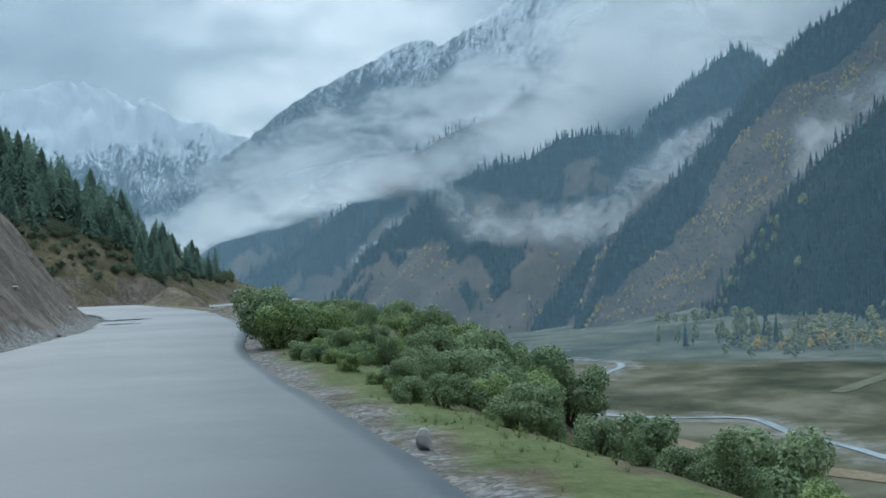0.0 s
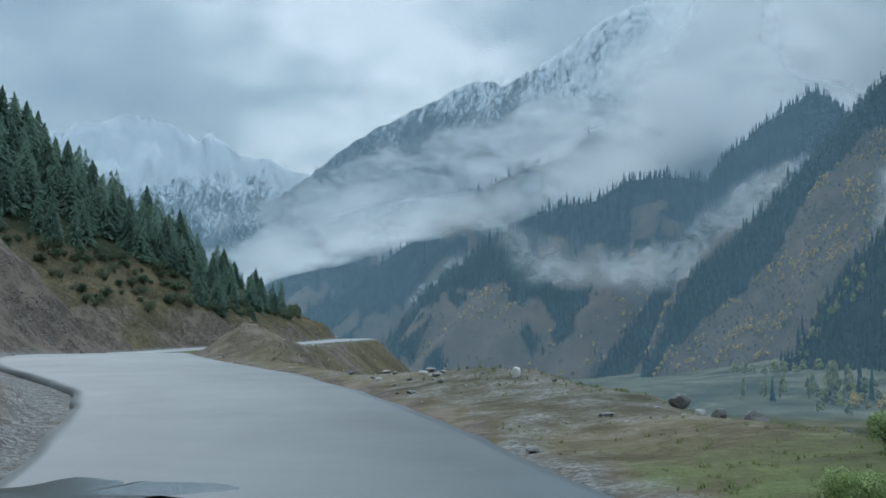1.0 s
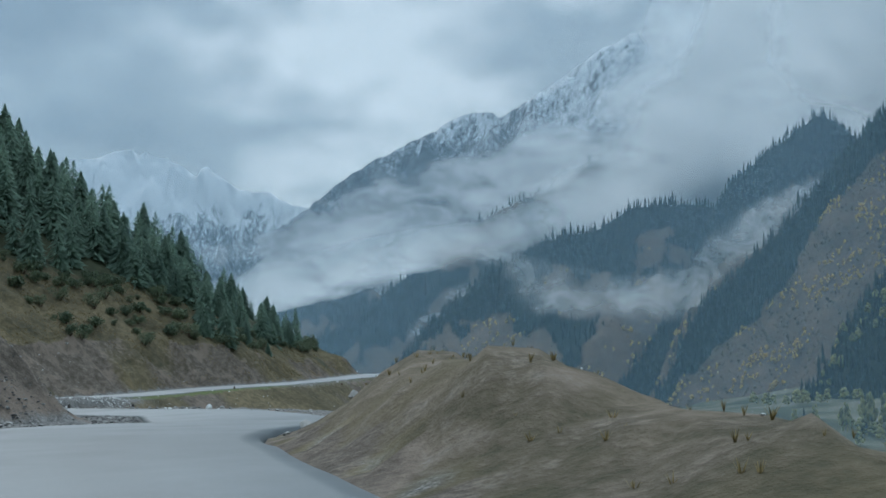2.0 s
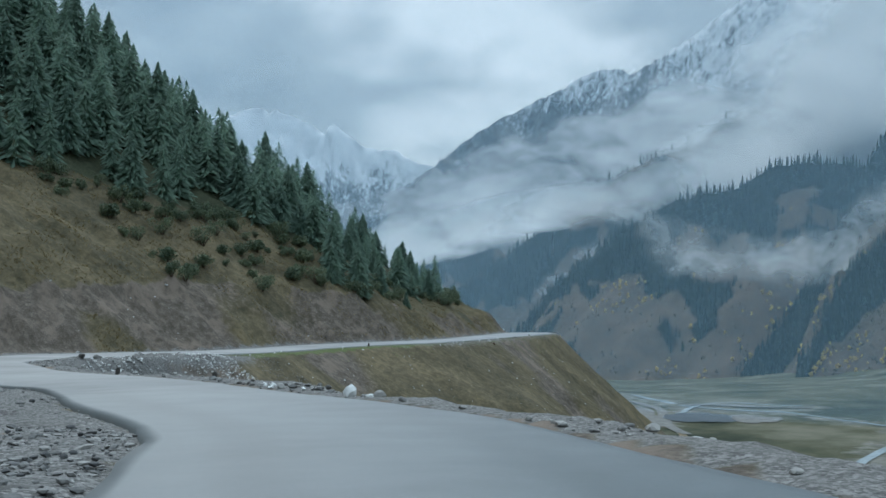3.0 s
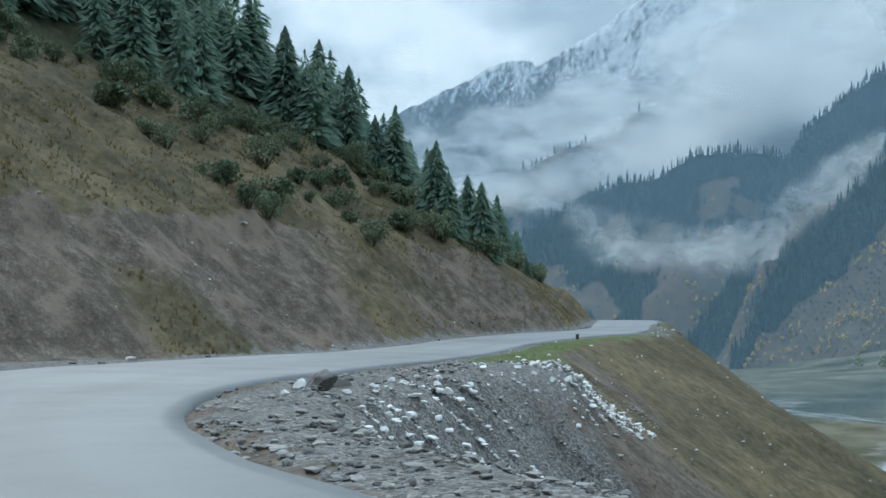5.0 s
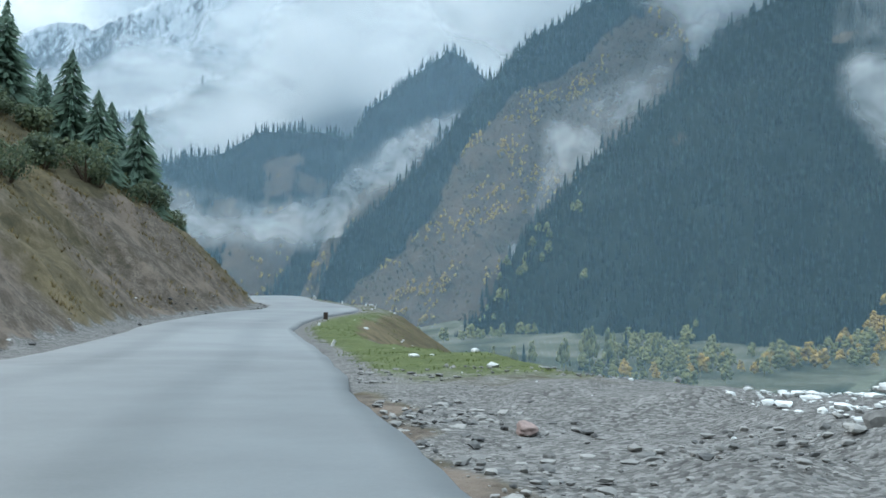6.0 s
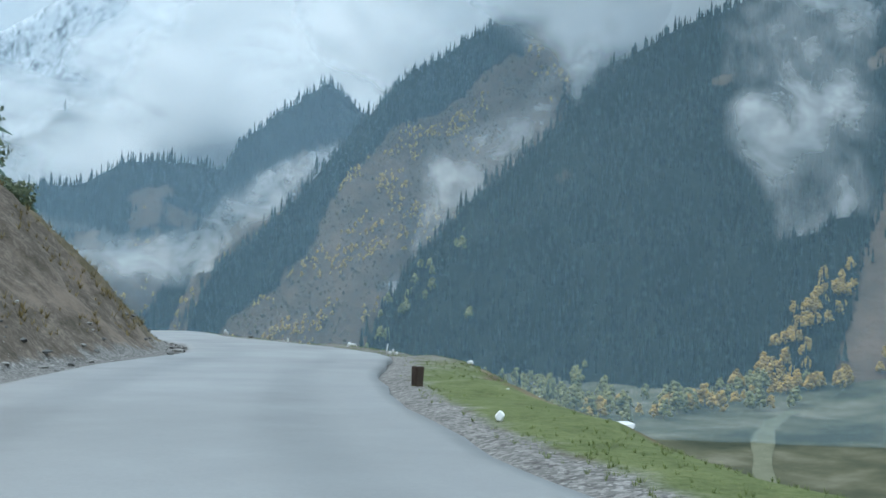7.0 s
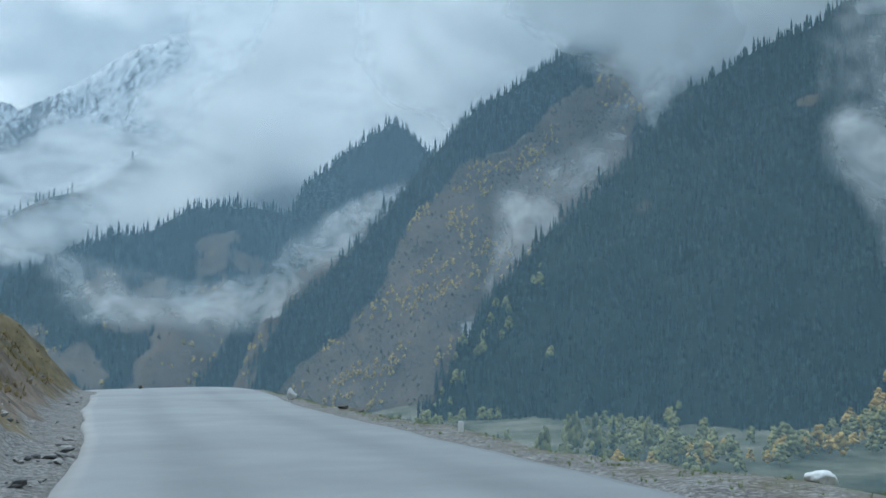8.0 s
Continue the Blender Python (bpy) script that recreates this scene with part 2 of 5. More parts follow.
def snow_material():
    m, nt, b = shader("snowy_rock", 0.8, 0.2)
    tc = nt.nodes.new("ShaderNodeTexCoord").outputs["Object"]
    n1 = noise_node(nt, 0.011, 9, 0.68, tc, (1.6, 1.0, 0.5), 0.4)
    n2 = noise_node(nt, 0.075, 8, 0.74, tc, (1.3, 1.0, 0.45), 0.3)
    f = math_node(nt, "MULTIPLY_ADD", n2, 0.6, math_node(nt, "MULTIPLY", n1, 0.4))
    f = math_node(nt, "ADD", f, math_node(nt, "MULTIPLY_ADD", attr_node(nt, "snow"), 0.3, -0.15))
    nt.links.new(ramp_node(nt, f, [(0.38, (0.05, 0.055, 0.06)), (0.46, (0.17, 0.18, 0.19)), (0.51, (0.5, 0.52, 0.54)), (0.57, (0.82, 0.84, 0.86))]), b.inputs["Base Color"])
    bump_node(nt, b, f, 1.0, 25.0)
    return m


def mist_material(name, density, colour, scale, stretch, lo=0.38, hi=0.68, seed=0.0, tilt=0.0, gather=0.6):
    """Mist that thins out to its rim and drifts in streaks."""
    m = bpy.data.materials.new(name)
    m.use_nodes = True
    nt = m.node_tree
    nt.nodes.clear()
    N = nt.nodes.new
    out = N("ShaderNodeOutputMaterial")
    clear, white, trans = N("ShaderNodeBsdfTransparent"), N("ShaderNodeBsdfDiffuse"), N("ShaderNodeBsdfTranslucent")
    white.inputs[0].default_value = trans.inputs[0].default_value = (*colour, 1)
    half, total = N("ShaderNodeMixShader"), N("ShaderNodeMixShader")
    half.inputs[0].default_value = 0.56
    tc = N("ShaderNodeTexCoord").outputs["Object"]
    mp = N("ShaderNodeMapping")
    mp.inputs["Scale"].default_value, mp.inputs["Location"].default_value = stretch, (seed, seed * 0.7, seed * 1.3)
    mp.inputs["Rotation"].default_value = (0, radians(tilt), 0)
    nt.links.new(tc, mp.inputs[0])
    n = noise_node(nt, scale, 8, 0.58, mp.outputs[0], None, 0.35)
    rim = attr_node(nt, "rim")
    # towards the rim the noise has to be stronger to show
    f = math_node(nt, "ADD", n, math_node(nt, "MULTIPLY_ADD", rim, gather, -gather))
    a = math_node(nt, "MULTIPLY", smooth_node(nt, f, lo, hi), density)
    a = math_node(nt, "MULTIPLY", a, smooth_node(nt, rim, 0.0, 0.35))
    nt.links.new(a, total.inputs[0])
    nt.links.new(white.outputs[0], half.inputs[1])
    nt.links.new(trans.outputs[0], half.inputs[2])
    nt.links.new(clear.outputs[0], total.inputs[1])
    nt.links.new(half.outputs[0], total.inputs[2])
    nt.links.new(total.outputs[0], out.inputs[0])
    return m


M_ASPHALT = asphalt_material()
M_GROUND = ground_material()
M_WATER, _nt, _b = shader("puddle_water", 0.04, 0.5)
_b.inputs["Base Color"].default_value = (0.07, 0.074, 0.074, 1)
_b.inputs["Roughness"].default_value = 0.16
_n = noise_node(_nt, 6, 2)
bump_node(_nt, _b, _n, 0.05, 0.01)
M_RIVER = two_tone("river_water", (0.22, 0.26, 0.27), (0.42, 0.46, 0.47), 0.15, 0.25, 0.5, bump=0.2)
M_TRACK = two_tone("dirt_track", (0.11, 0.085, 0.055), (0.27, 0.22, 0.145), 0.1, 0.95, 0.1)
M_STONE = two_tone("grey_stone", (0.07, 0.07, 0.07), (0.32, 0.31, 0.29), 1.3, 0.85, 0.3, vary=0.35, island=0.35, dist=0.03)
M_PALE = two_tone("pale_stone", (0.42, 0.42, 0.41), (0.78, 0.78, 0.76), 1.6, 0.8, 0.3, vary=0.15, island=0.2, dist=0.03)
M_DARK = two_tone("dark_stone", (0.03, 0.028, 0.026), (0.11, 0.1, 0.09), 1.5, 0.8, 0.3, vary=0.1, dist=0.03)
M_BARK = two_tone("bark", (0.03, 0.022, 0.016), (0.12, 0.09, 0.065), 3, 0.95, 0.1, stretch=(1, 1, 0.2))
M_SPRUCE = leaf_material("spruce_needles", (0.125, 0.195, 0.155), (0.235, 0.325, 0.24), island=0.3, through_light=0.5)
M_JUNIPER = leaf_material("juniper_needles", (0.06, 0.09, 0.06), (0.17, 0.2, 0.11), through_light=0.35)
M_LEAF = leaf_material("green_leaves", (0.075, 0.125, 0.045), (0.36, 0.44, 0.17), through_light=0.35)
M_DULL = leaf_material("dull_green_leaves", (0.085, 0.13, 0.06), (0.30, 0.37, 0.19), through_light=0.35)
M_GRASS = leaf_material("grass_blades", (0.06, 0.09, 0.025), (0.21, 0.25, 0.085))
M_STRAW = leaf_material("dry_grass", (0.10, 0.08, 0.035), (0.30, 0.23, 0.10))
M_FARWOOD = leaf_material("far_conifers", (0.006, 0.016, 0.016), (0.05, 0.076, 0.06), 0.5, 0.1, scale=0.018)
M_AUTUMN = leaf_material("autumn_leaves", (0.30, 0.20, 0.05), (0.70, 0.47, 0.12), 0.7, 0.1, scale=0.05)
M_BROWN = leaf_material("brown_shrub_leaves", (0.07, 0.06, 0.035), (0.2, 0.165, 0.085), 0.7, 0.1, scale=0.05)
M_BIRCH = leaf_material("pale_green_leaves", (0.13, 0.13, 0.05), (0.40, 0.36, 0.13), 0.7, 0.1, scale=0.05)


# ------------------------------------------------------------------ mesh helpers
def mesh_object(name, verts, faces, material, smooth=False):
    me = bpy.data.meshes.new(name)
    verts, faces = np.asarray(verts, np.float32), np.asarray(faces, np.int32)
    k = faces.shape[1]
    me.vertices.add(len(verts))
    me.vertices.foreach_set("co", verts.ravel())
    me.loops.add(faces.size)
    me.loops.foreach_set("vertex_index", faces.ravel())
    me.polygons.add(len(faces))
    me.polygons.foreach_set("loop_start", np.arange(0, faces.size, k, dtype=np.int32))
    me.polygons.foreach_set("loop_total", np.full(len(faces), k, np.int32))
    me.polygons.foreach_set("use_smooth", np.full(len(faces), smooth))
    me.update(calc_edges=True)
    me.materials.append(material)
    return new(name, me)


def set_attr(ob, name, values):
    a = ob.data.attributes.new(name, "FLOAT", "POINT")
    a.data.foreach_set("value", np.asarray(values, np.float32).ravel())


def grid_faces(nu, nv):
    i = np.arange(nu * nv).reshape(nu, nv)
    return np.stack([i[:-1, :-1], i[1:, :-1], i[1:, 1:], i[:-1, 1:]], -1).reshape(-1, 4)


def part(name, bm, material, parent, label=""):
    me = bpy.data.meshes.new(name)
    bm.to_mesh(me)
    bm.free()
    me.materials.append(material)
    ob = new(name, me)
    ob.parent = parent
    if label:
        tagged(ob, label)
    return ob


def thing(name, label, category, at=(0, 0, 0), group=""):
    ob = new(name)
    ob.location = at
    return tagged(ob, label, category, group)


# ------------------------------------------------------------------ the road's line
# the place is drawn in survey units and set to metres by SCALE at the end
SCALE = 1.45
EDGE = np.array([(1.3, -12), (0.7, 0), (0.1, 3.4), (-1.5, 9), (-2.3, 12.3), (-2.9, 15.9), (-3.6, 19.5), (-5.4, 26.5), (-6.6, 31), (-8.3, 36), (-10.25, 39.8),
                 (-11.8, 43), (-13.35, 47.3), (-14.1, 50.5), (-14.5, 59.5), (-15.4, 62.2), (-16.7, 65.2), (-18.2, 68.8), (-20.2, 72), (-22.3, 75), (-24.3, 78.3), (-27.0, 82.2),
                 (-29.8, 84.6), (-32.0, 86.5), (-34.0, 89), (-36.5, 92.5), (-38.9, 95.8), (-40.2, 98.7), (-40.9, 102), (-41.1, 105.2), (-40.7, 108), (-40.0, 112.5), (-39.0, 117.3),
                 (-37.6, 126.5), (-37.0, 130), (-36.1, 133), (-34.7, 137), (-33.0, 140.5), (-31.8, 143.8), (-30.2, 151.5), (-29.6, 156), 
                 (-27.9, 169), (-26.2, 179), (-25.2, 188), (-26.5, 195), (-31.0, 200), (-40.0, 204), (-56.0, 206)], float)
ROAD_Y = [-12, 0, 11.9, 20.7, 30, 36, 42, 47, 51, 55, 58.5, 67.5, 76, 79.4, 93, 99.8, 103.8, 112.7, 124.6, 129, 136, 148, 160, 175, 195, 206]
ROAD_Z = [-0.3, -0.72, -1.17, -1.59, -2.06, -2.34, -2.5, -2.68, -3.0, -3.55, -3.79, -4.35, -5.1, -5.45, -6.47, -6.93, -7.19, -7.74, -8.4, -8.56, -8.73, -9.19, -9.7, -10.3, -11.0, -12.0]
WIDTHS = ([0, 20, 28, 34, 42, 50, 56, 62, 68, 80, 92, 100, 108, 114, 120, 128, 140, 152, 160, 168, 180, 206], [2.7, 2.75, 2.9, 3.2, 4.0, 4.5, 4.5, 3.7, 3.3, 3.4, 3.6, 4.2, 4.8, 4.5, 4.1, 3.7, 3.7, 3.5, 3.6, 4.1, 5.0, 5.0])


def spline(points, step):
    """Points along a Catmull-Rom curve."""
    p = np.vstack([2 * points[0] - points[1], points, 2 * points[-1] - points[-2]])
    out = []
    for i in range(1, len(p) - 2):
        n = max(2, int(np.linalg.norm(p[i + 1] - p[i]) / step))
        t = np.linspace(0, 1, n, endpoint=False)[:, None]
        out.append(0.5 * (2 * p[i] + (p[i + 1] - p[i - 1]) * t + (2 * p[i - 1] - 5 * p[i] + 4 * p[i + 1] - p[i + 2]) * t ** 2
                          + (3 * p[i] - p[i - 1] - 3 * p[i + 1] + p[i + 2]) * t ** 3))
    out.append(points[-1:])
    return np.vstack(out)


LINE = spline(EDGE, 0.5)
for _ in range(6):
    LINE[1:-1] = 0.25 * LINE[:-2] + 0.5 * LINE[1:-1] + 0.25 * LINE[2:]
TANGENT = np.gradient(LINE, axis=0)
TANGENT /= np.linalg.norm(TANGENT, axis=1)[:, None]
RIGHTWARD = np.stack([TANGENT[:, 1], -TANGENT[:, 0]], 1)
HALF = np.interp(LINE[:, 1], *WIDTHS) / 2
CENTRE = LINE - RIGHTWARD * HALF[:, None]


def road_z(y):
    k = np.linspace(-3, 3, 7)
    return sum(np.interp(np.asarray(y) + 2.0 * s, ROAD_Y, ROAD_Z) for s in k) / 7


CENTRE_Z = road_z(LINE[:, 1])


def along_road(x, y):
    """Signed distance from the road's middle (right is positive), the key y, the road's height and half width there."""
    x, y = np.ravel(x), np.ravel(y)
    d, key, z, w = (np.empty(len(x)) for _ in range(4))
    for i in range(0, len(x), 4000):
        px, py = x[i:i + 4000, None], y[i:i + 4000, None]
        d2 = (px - CENTRE[:, 0]) ** 2 + (py - CENTRE[:, 1]) ** 2
        j = d2.argmin(1)
        side = (px[:, 0] - CENTRE[j, 0]) * RIGHTWARD[j, 0] + (py[:, 0] - CENTRE[j, 1]) * RIGHTWARD[j, 1]
        d[i:i + 4000] = np.sqrt(d2.min(1)) * np.where(side < 0, -1, 1)
        key[i:i + 4000], z[i:i + 4000], w[i:i + 4000] = LINE[j, 1], CENTRE_Z[j], HALF[j]
    return d, key, z, w


def valley_floor(x, y):
    return -45.5 - 0.02 * np.clip(y - 330, 0, 120) - 0.09 * np.clip(y - 450 - 0.5 * np.clip(x, 0, 200), 0, 900) + 0.022 * np.clip(x, 0, 220)


VERGE_L = ([0, 20, 30, 38, 48, 54, 62, 66, 72, 80, 90, 100, 108, 114, 120, 128, 140, 206], [0.5, 0.5, 0.4, 1.0, 1.4, 1.2, 1.2, 1.6, 3.0, 4.5, 4.5, 3.0, 2.2, 1.5, 1.0, 0.7, 0.6, 0.6])
CUT_H = ([0, 24, 34, 44, 52, 62, 70, 80, 95, 110, 120, 128, 140, 152, 165, 206], [3.5, 4.2, 6.4, 6.6, 6, 6.5, 4.5, 3, 2.2, 2.6, 3.6, 4.2, 4.0, 3.0, 2.0, 2.0])
CUT_S = ([0, 50, 62, 70, 95, 115, 125, 140, 206], [1.3, 1.2, 1.15, 0.9, 0.75, 0.8, 0.85, 0.95, 1.0])
VERGE_R = ([0, 11, 16, 25, 31, 36.5, 40.5, 44, 50, 58, 66, 75, 79, 86, 90, 95, 98.5, 100.4, 102.2, 105, 108, 112, 117, 122, 134, 142, 156, 170, 206],
           [0.45, 0.6, 1.5, 1.8, 2.0, 0.5, 0.7, 1.7, 1.8, 0.8, 0.8, 0.6, 1.5, 1.3, 0.8, 0.45, 0.55, 0.95, 1.7, 3.0, 3.7, 3.3, 2.4, 1.2, 0.9, 0.9, 0.7, 0.3, 0.3])
BANK = ([0, 28, 38, 50, 62, 90, 97, 104, 112, 140, 160, 170, 206], [0.62, 0.62, 0.8, 0.8, 0.66, 0.66, 0.85, 0.9, 0.66, 0.66, 0.74, 0.95, 1.0])


def terrain(x, y):
    """Height of the ground and what covers it."""
    shape = np.shape(x)
    x, y = np.ravel(np.asarray(x, float)), np.ravel(np.asarray(y, float))
    d, key, zr, half = along_road(x, y)
    rough = fbm(x / 7, y / 7, 0, 4, 3)
    fine = fbm(x / 1.3, y / 1.3, 0, 3, 9)
    vl, hc, vr, bank, steep = (np.interp(key, *t) for t in (VERGE_L, CUT_H, VERGE_R, BANK, CUT_S))
    r = d - half
    l = -d - half
    # downhill side
    vr = vr + 0.4 * rough * np.clip(vr / 3, 0.2, 1)
    fall = np.maximum(0, r - vr)
    ease = 0.9
    drop = np.where(fall < ease, fall ** 2 / (2 * ease), fall - ease / 2) * bank
    hump = np.clip((r - 0.15) / 1.2, 0, 1) * np.clip((3.4 - r) / 1.8, 0, 1)
    berm = np.interp(key, [40, 43, 47, 52, 57, 61], [0, 0.3, 0.55, 0.5, 0.25, 0]) * hump * hump * (3 - 2 * hump)
    berm = berm * (1 + 0.25 * fine + 0.2 * rough)
    heap = np.clip((r - 0.6) / 1.0, 0, 1) * np.clip((3.0 - r) / 1.1, 0, 1)
    berm = berm + np.interp(key, [24.5, 28, 31, 33.5, 36], [0, 0.06, 0.1, 0.09, 0]) * heap * (1 + 0.6 * rough)
    heaps = np.interp(key, [93, 96, 108, 114], [0, 1, 1, 0]) * np.clip((r - 0.7) / 0.8, 0, 1) * np.clip(vr + 1.3 - r, 0, 1)
    berm = berm + heaps * (0.2 * np.abs(fbm(x / 1.1, y / 1.1, 0, 3, 15)) + 0.12 * rough + 0.22 * np.clip((r - 1.6) / 1.4, 0, 1))
    lumps = berm + np.clip(r / 1.2, 0, 1) * (0.06 * fine + 0.07 * rough) + np.clip((fall - 2) / 12, 0, 1) * 1.1 * rough
    right = zr - 0.04 - drop + lumps
    # cut and hill on the uphill side
    up = np.maximum(0, l - vl)
    run = hc / steep
    cut = np.where(up < run, up * steep, hc + (up - run) * np.interp(key, [0, 150, 165, 206], [0.69, 0.69, 0.62, 0.56]))
    cut = cut + 0.32 * np.clip((up - run + 0.3) / 0.3, 0, 1) * np.interp(key, [72, 80, 118, 128], [0, 1, 1, 0])
    ribs = 0.8 * fbm(key / 1.6, up / 9, 0, 4, 21) + 0.4 * fbm(x / 1.2, y / 1.2, 0, 3, 22)
    hill = np.clip((up - run) / 15, 0, 1) * 2.2 * fbm(x / 24, y / 24, 0, 3, 5)
    left = zr - 0.04 + cut + np.clip(l / 1.0, 0, 1) * (0.06 * fine + 0.15 * np.clip(rough + 0.3, 0, 1) * np.clip(vl / 6, 0, 1)) + np.clip(up / 1.5, 0, 1) * (0.45 * ribs + 0.25 * rough) + hill
    left = np.minimum(left, 150 + 8 * rough)
    z = np.where(d > 0, right, left)
    bed = np.clip((np.abs(d) - half + 0.36) / 0.46, 0, 1)
    z = np.where(bed < 1, np.minimum(z, zr - 0.15 + 0.09 * bed * bed * (3 - 2 * bed)), z)
    # valley floor and the foot of the far slopes
    floor = valley_floor(x, y) + 0.5 * fbm(x / 30, y / 30, 0, 3, 31)
    foot = 196 - 0.28 * np.clip(y - 411, 0, 3000)
    floor = floor + 0.14 * np.clip(x - foot, 0, 500)
    k = 3.0
    h = np.clip(0.5 + 0.5 * (z - floor) / k, 0, 1)
    blended = floor * (1 - h) + z * h + k * h * (1 - h)
    z = np.where(d > 4, blended, z)
    # cover
    gravel = np.where(r > 0, np.clip(1.15 - 0.9 * np.maximum(0, r - vr) / 1.4, 0, 1), 0)
    gravel *= np.interp(key, [0, 14, 25, 29, 36, 39, 54, 60, 92, 98, 109, 113, 117, 133, 145, 200], [0.1, 0.1, 0.15, 0.45, 0.45, 0.25, 0.25, 1, 1, 1, 1, 0.8, 0.25, 0.2, 0.6, 0.5])
    gravel = np.maximum(gravel, np.where(r > -0.2, np.clip((0.62 - r) / 0.5, 0, 1) * np.interp(key, [0, 112, 118, 206], [0.7, 0.8, 1.2, 1.15]), 0))
    gravel = np.maximum(gravel, np.where((l > -0.2) & (l < np.minimum(vl, 1.2) + 0.15), 0.75, 0))
    gravel = np.maximum(gravel, np.where((r > 0) & (r < 5.0 + 1.5 * rough), np.interp(key, [90, 95, 104, 109], [0, 0.8, 0.8, 0]), 0))
    damp = (r > -0.4) & (r < 0.2 + 0.12 * fine) & (key > 28) & (key < 113)
    gravel = np.where(damp, 0.0, gravel)
    lush = np.where((r > 0.25) & (r < vr + 0.5), np.interp(key, [0, 14, 25, 28, 80, 112, 116, 138, 145, 206], [0.8, 0.8, 0.7, 0.25, 0, 0, 0.7, 0.75, 0.4, 0.35]), 0.0)
    patches = np.clip(0.9 - 1.1 * fbm(key / 5, up / 7, 0, 3, 43), 0.2, 1) * np.interp(key, [0, 66, 100, 116, 206], [1, 1, 0.75, 0.7, 0.6])
    soil = np.where((l > 0) & (up < run + 0.4), np.maximum(patches, np.interp(key, [62, 70], [1, 0])), 0.0)
    soil = np.maximum(soil, np.where(r > vr + 0.5, np.interp(fbm(x / 9, y / 9, 0, 3, 41), [0.0, 0.7], [0.15, 0.7]), 0))
    soil = np.where(damp, 1.0, soil)
    soil = np.maximum(soil, np.where((r > 0.3) & (r < 3.2), np.interp(key, [40, 43, 56, 60], [0, 0.5, 0.5, 0]), 0))
    above = up - run
    line = np.interp(key, [0, 28, 56, 84, 103, 121, 135, 150, 163, 206], [2, 3, 4, 9.5, 13, 14, 12, 8, 4, 2]) + 4 * fbm(x / 11, y / 11, 0, 3, 51)
    forest = np.where(l > 0, np.clip((above - line) / 3 + 0.5, 0, 1), 0)
    forest = np.maximum(forest, np.where((l > 0) & (above > 0.5), np.interp(key, [128, 142], [0, 0.4]), 0))
    valley = np.clip((floor + 6 - z) / 4, 0, 1) * (d > 0)
    out = z, gravel, lush, soil, forest, valley, d, key
    return tuple(np.reshape(o, shape) for o in out)


def ground_z(x, y):
    return float(terrain(np.array([x]), np.array([y]))[0][0])


def stepped(lo, hi, step, far_lo, far_hi, grow, cap):
    a = list(np.arange(lo, hi + 1e-6, step))
    s = step
    while a[-1] < far_hi:
        s = min(s * grow, cap)
        a.append(a[-1] + s)
    s = step
    while a[0] > far_lo:
        s = min(s * grow, cap)
        a.insert(0, a[0] - s)
    return np.array(a)


RIVER = [(100, 165), (88, 186), (80.5, 200), (72, 228), (68.5, 246), (53, 252), (38, 259), (28.7, 265), (26.5, 283), (34, 306), (50, 335), (56, 356), (36, 392), (6, 412), (-25, 481)]
SIDE = [(40, 418), (11, 422), (-7, 367), (-15, 400), (-19, 451), (-37, 521)]
TRACK = [(86, 164), (74, 186), (62, 198), (47, 223), (36, 244), (23, 264), (2, 317), (-2, 353), (-6, 367), (-14, 417)]
PATH = [(206, 376), (161, 342), (118, 297), (98, 273)]


def build_ground():
    xs = stepped(-60, 4, 0.34, -700, 900, 1.075, 60)
    ys = stepped(-4, 186, 0.38, -500, 4600, 1.075, 80)
    X, Y = np.meshgrid(xs, ys, indexing="ij")
    z, gravel, lush, soil, forest, valley, d, key = terrain(X, Y)
    ob = mesh_object("ground", np.stack([X, Y, z], -1).reshape(-1, 3), grid_faces(len(xs), len(ys)), M_GROUND, True)
    near = np.full(X.shape, 1e9)
    for line in (RIVER, SIDE):
        for p in spline(np.array(line, float), 9.0):
            near = np.minimum(near, (X - p[0]) ** 2 + (Y - p[1]) ** 2)
    set_attr(ob, "bar", np.clip(1.1 - np.sqrt(near) / 12, 0, 1))
    for name, v in (("gravel", gravel), ("lush", lush), ("soil", soil), ("forest", forest), ("valley", valley)):
        set_attr(ob, name, v)
    tagged(ob, "hillside of dry grass, bare soil and gravel falling to a green valley floor", "ground", kind="structure")


def build_road():
    """Asphalt slab with a crown, worn edges and a real thickness."""
    across = np.array([-1, -0.99, -0.9, -0.6, -0.3, 0, 0.3, 0.6, 0.9, 0.99, 1])
    n = len(LINE)
    wob = fbm(np.arange(n) / 4.0, 0.5, 0, 3, 61) * 0.06, fbm(np.arange(n) / 4.0, 7.5, 0, 3, 62) * 0.06
    rows, lane = [], []
    for j, a in enumerate(across):
        edge = abs(a) ** 8
        off = a * HALF + edge * (wob[1] if a > 0 else -wob[0])
        z = CENTRE_Z + 0.015 - 0.015 * abs(a) - (0.015 if abs(a) >= 0.989 else 0)
        if abs(a) > 0.999:
            z = z - 0.08
        z = z + 0.004 * fbm(np.arange(n) / 14.0, a, 0, 2, 63)
        rows.append(np.column_stack([CENTRE + RIGHTWARD * off[:, None], z]))
        lane.append(a * HALF * 1.45)
    ob = mesh_object("road", np.stack(rows).reshape(-1, 3), grid_faces(len(across), n)[:, ::-1], M_ASPHALT, True)
    set_attr(ob, "lane", np.stack(lane))
    # the asphalt's colour gets lighter along the road, fully so from y 125
    set_attr(ob, "paleness", np.tile(np.interp(LINE[:, 1], [0, 55, 95, 125], [0, 0.05, 0.5, 1.0]), (len(across), 1)))
    tagged(ob, "narrow damp grey asphalt mountain road with worn edges", "road", kind="structure")


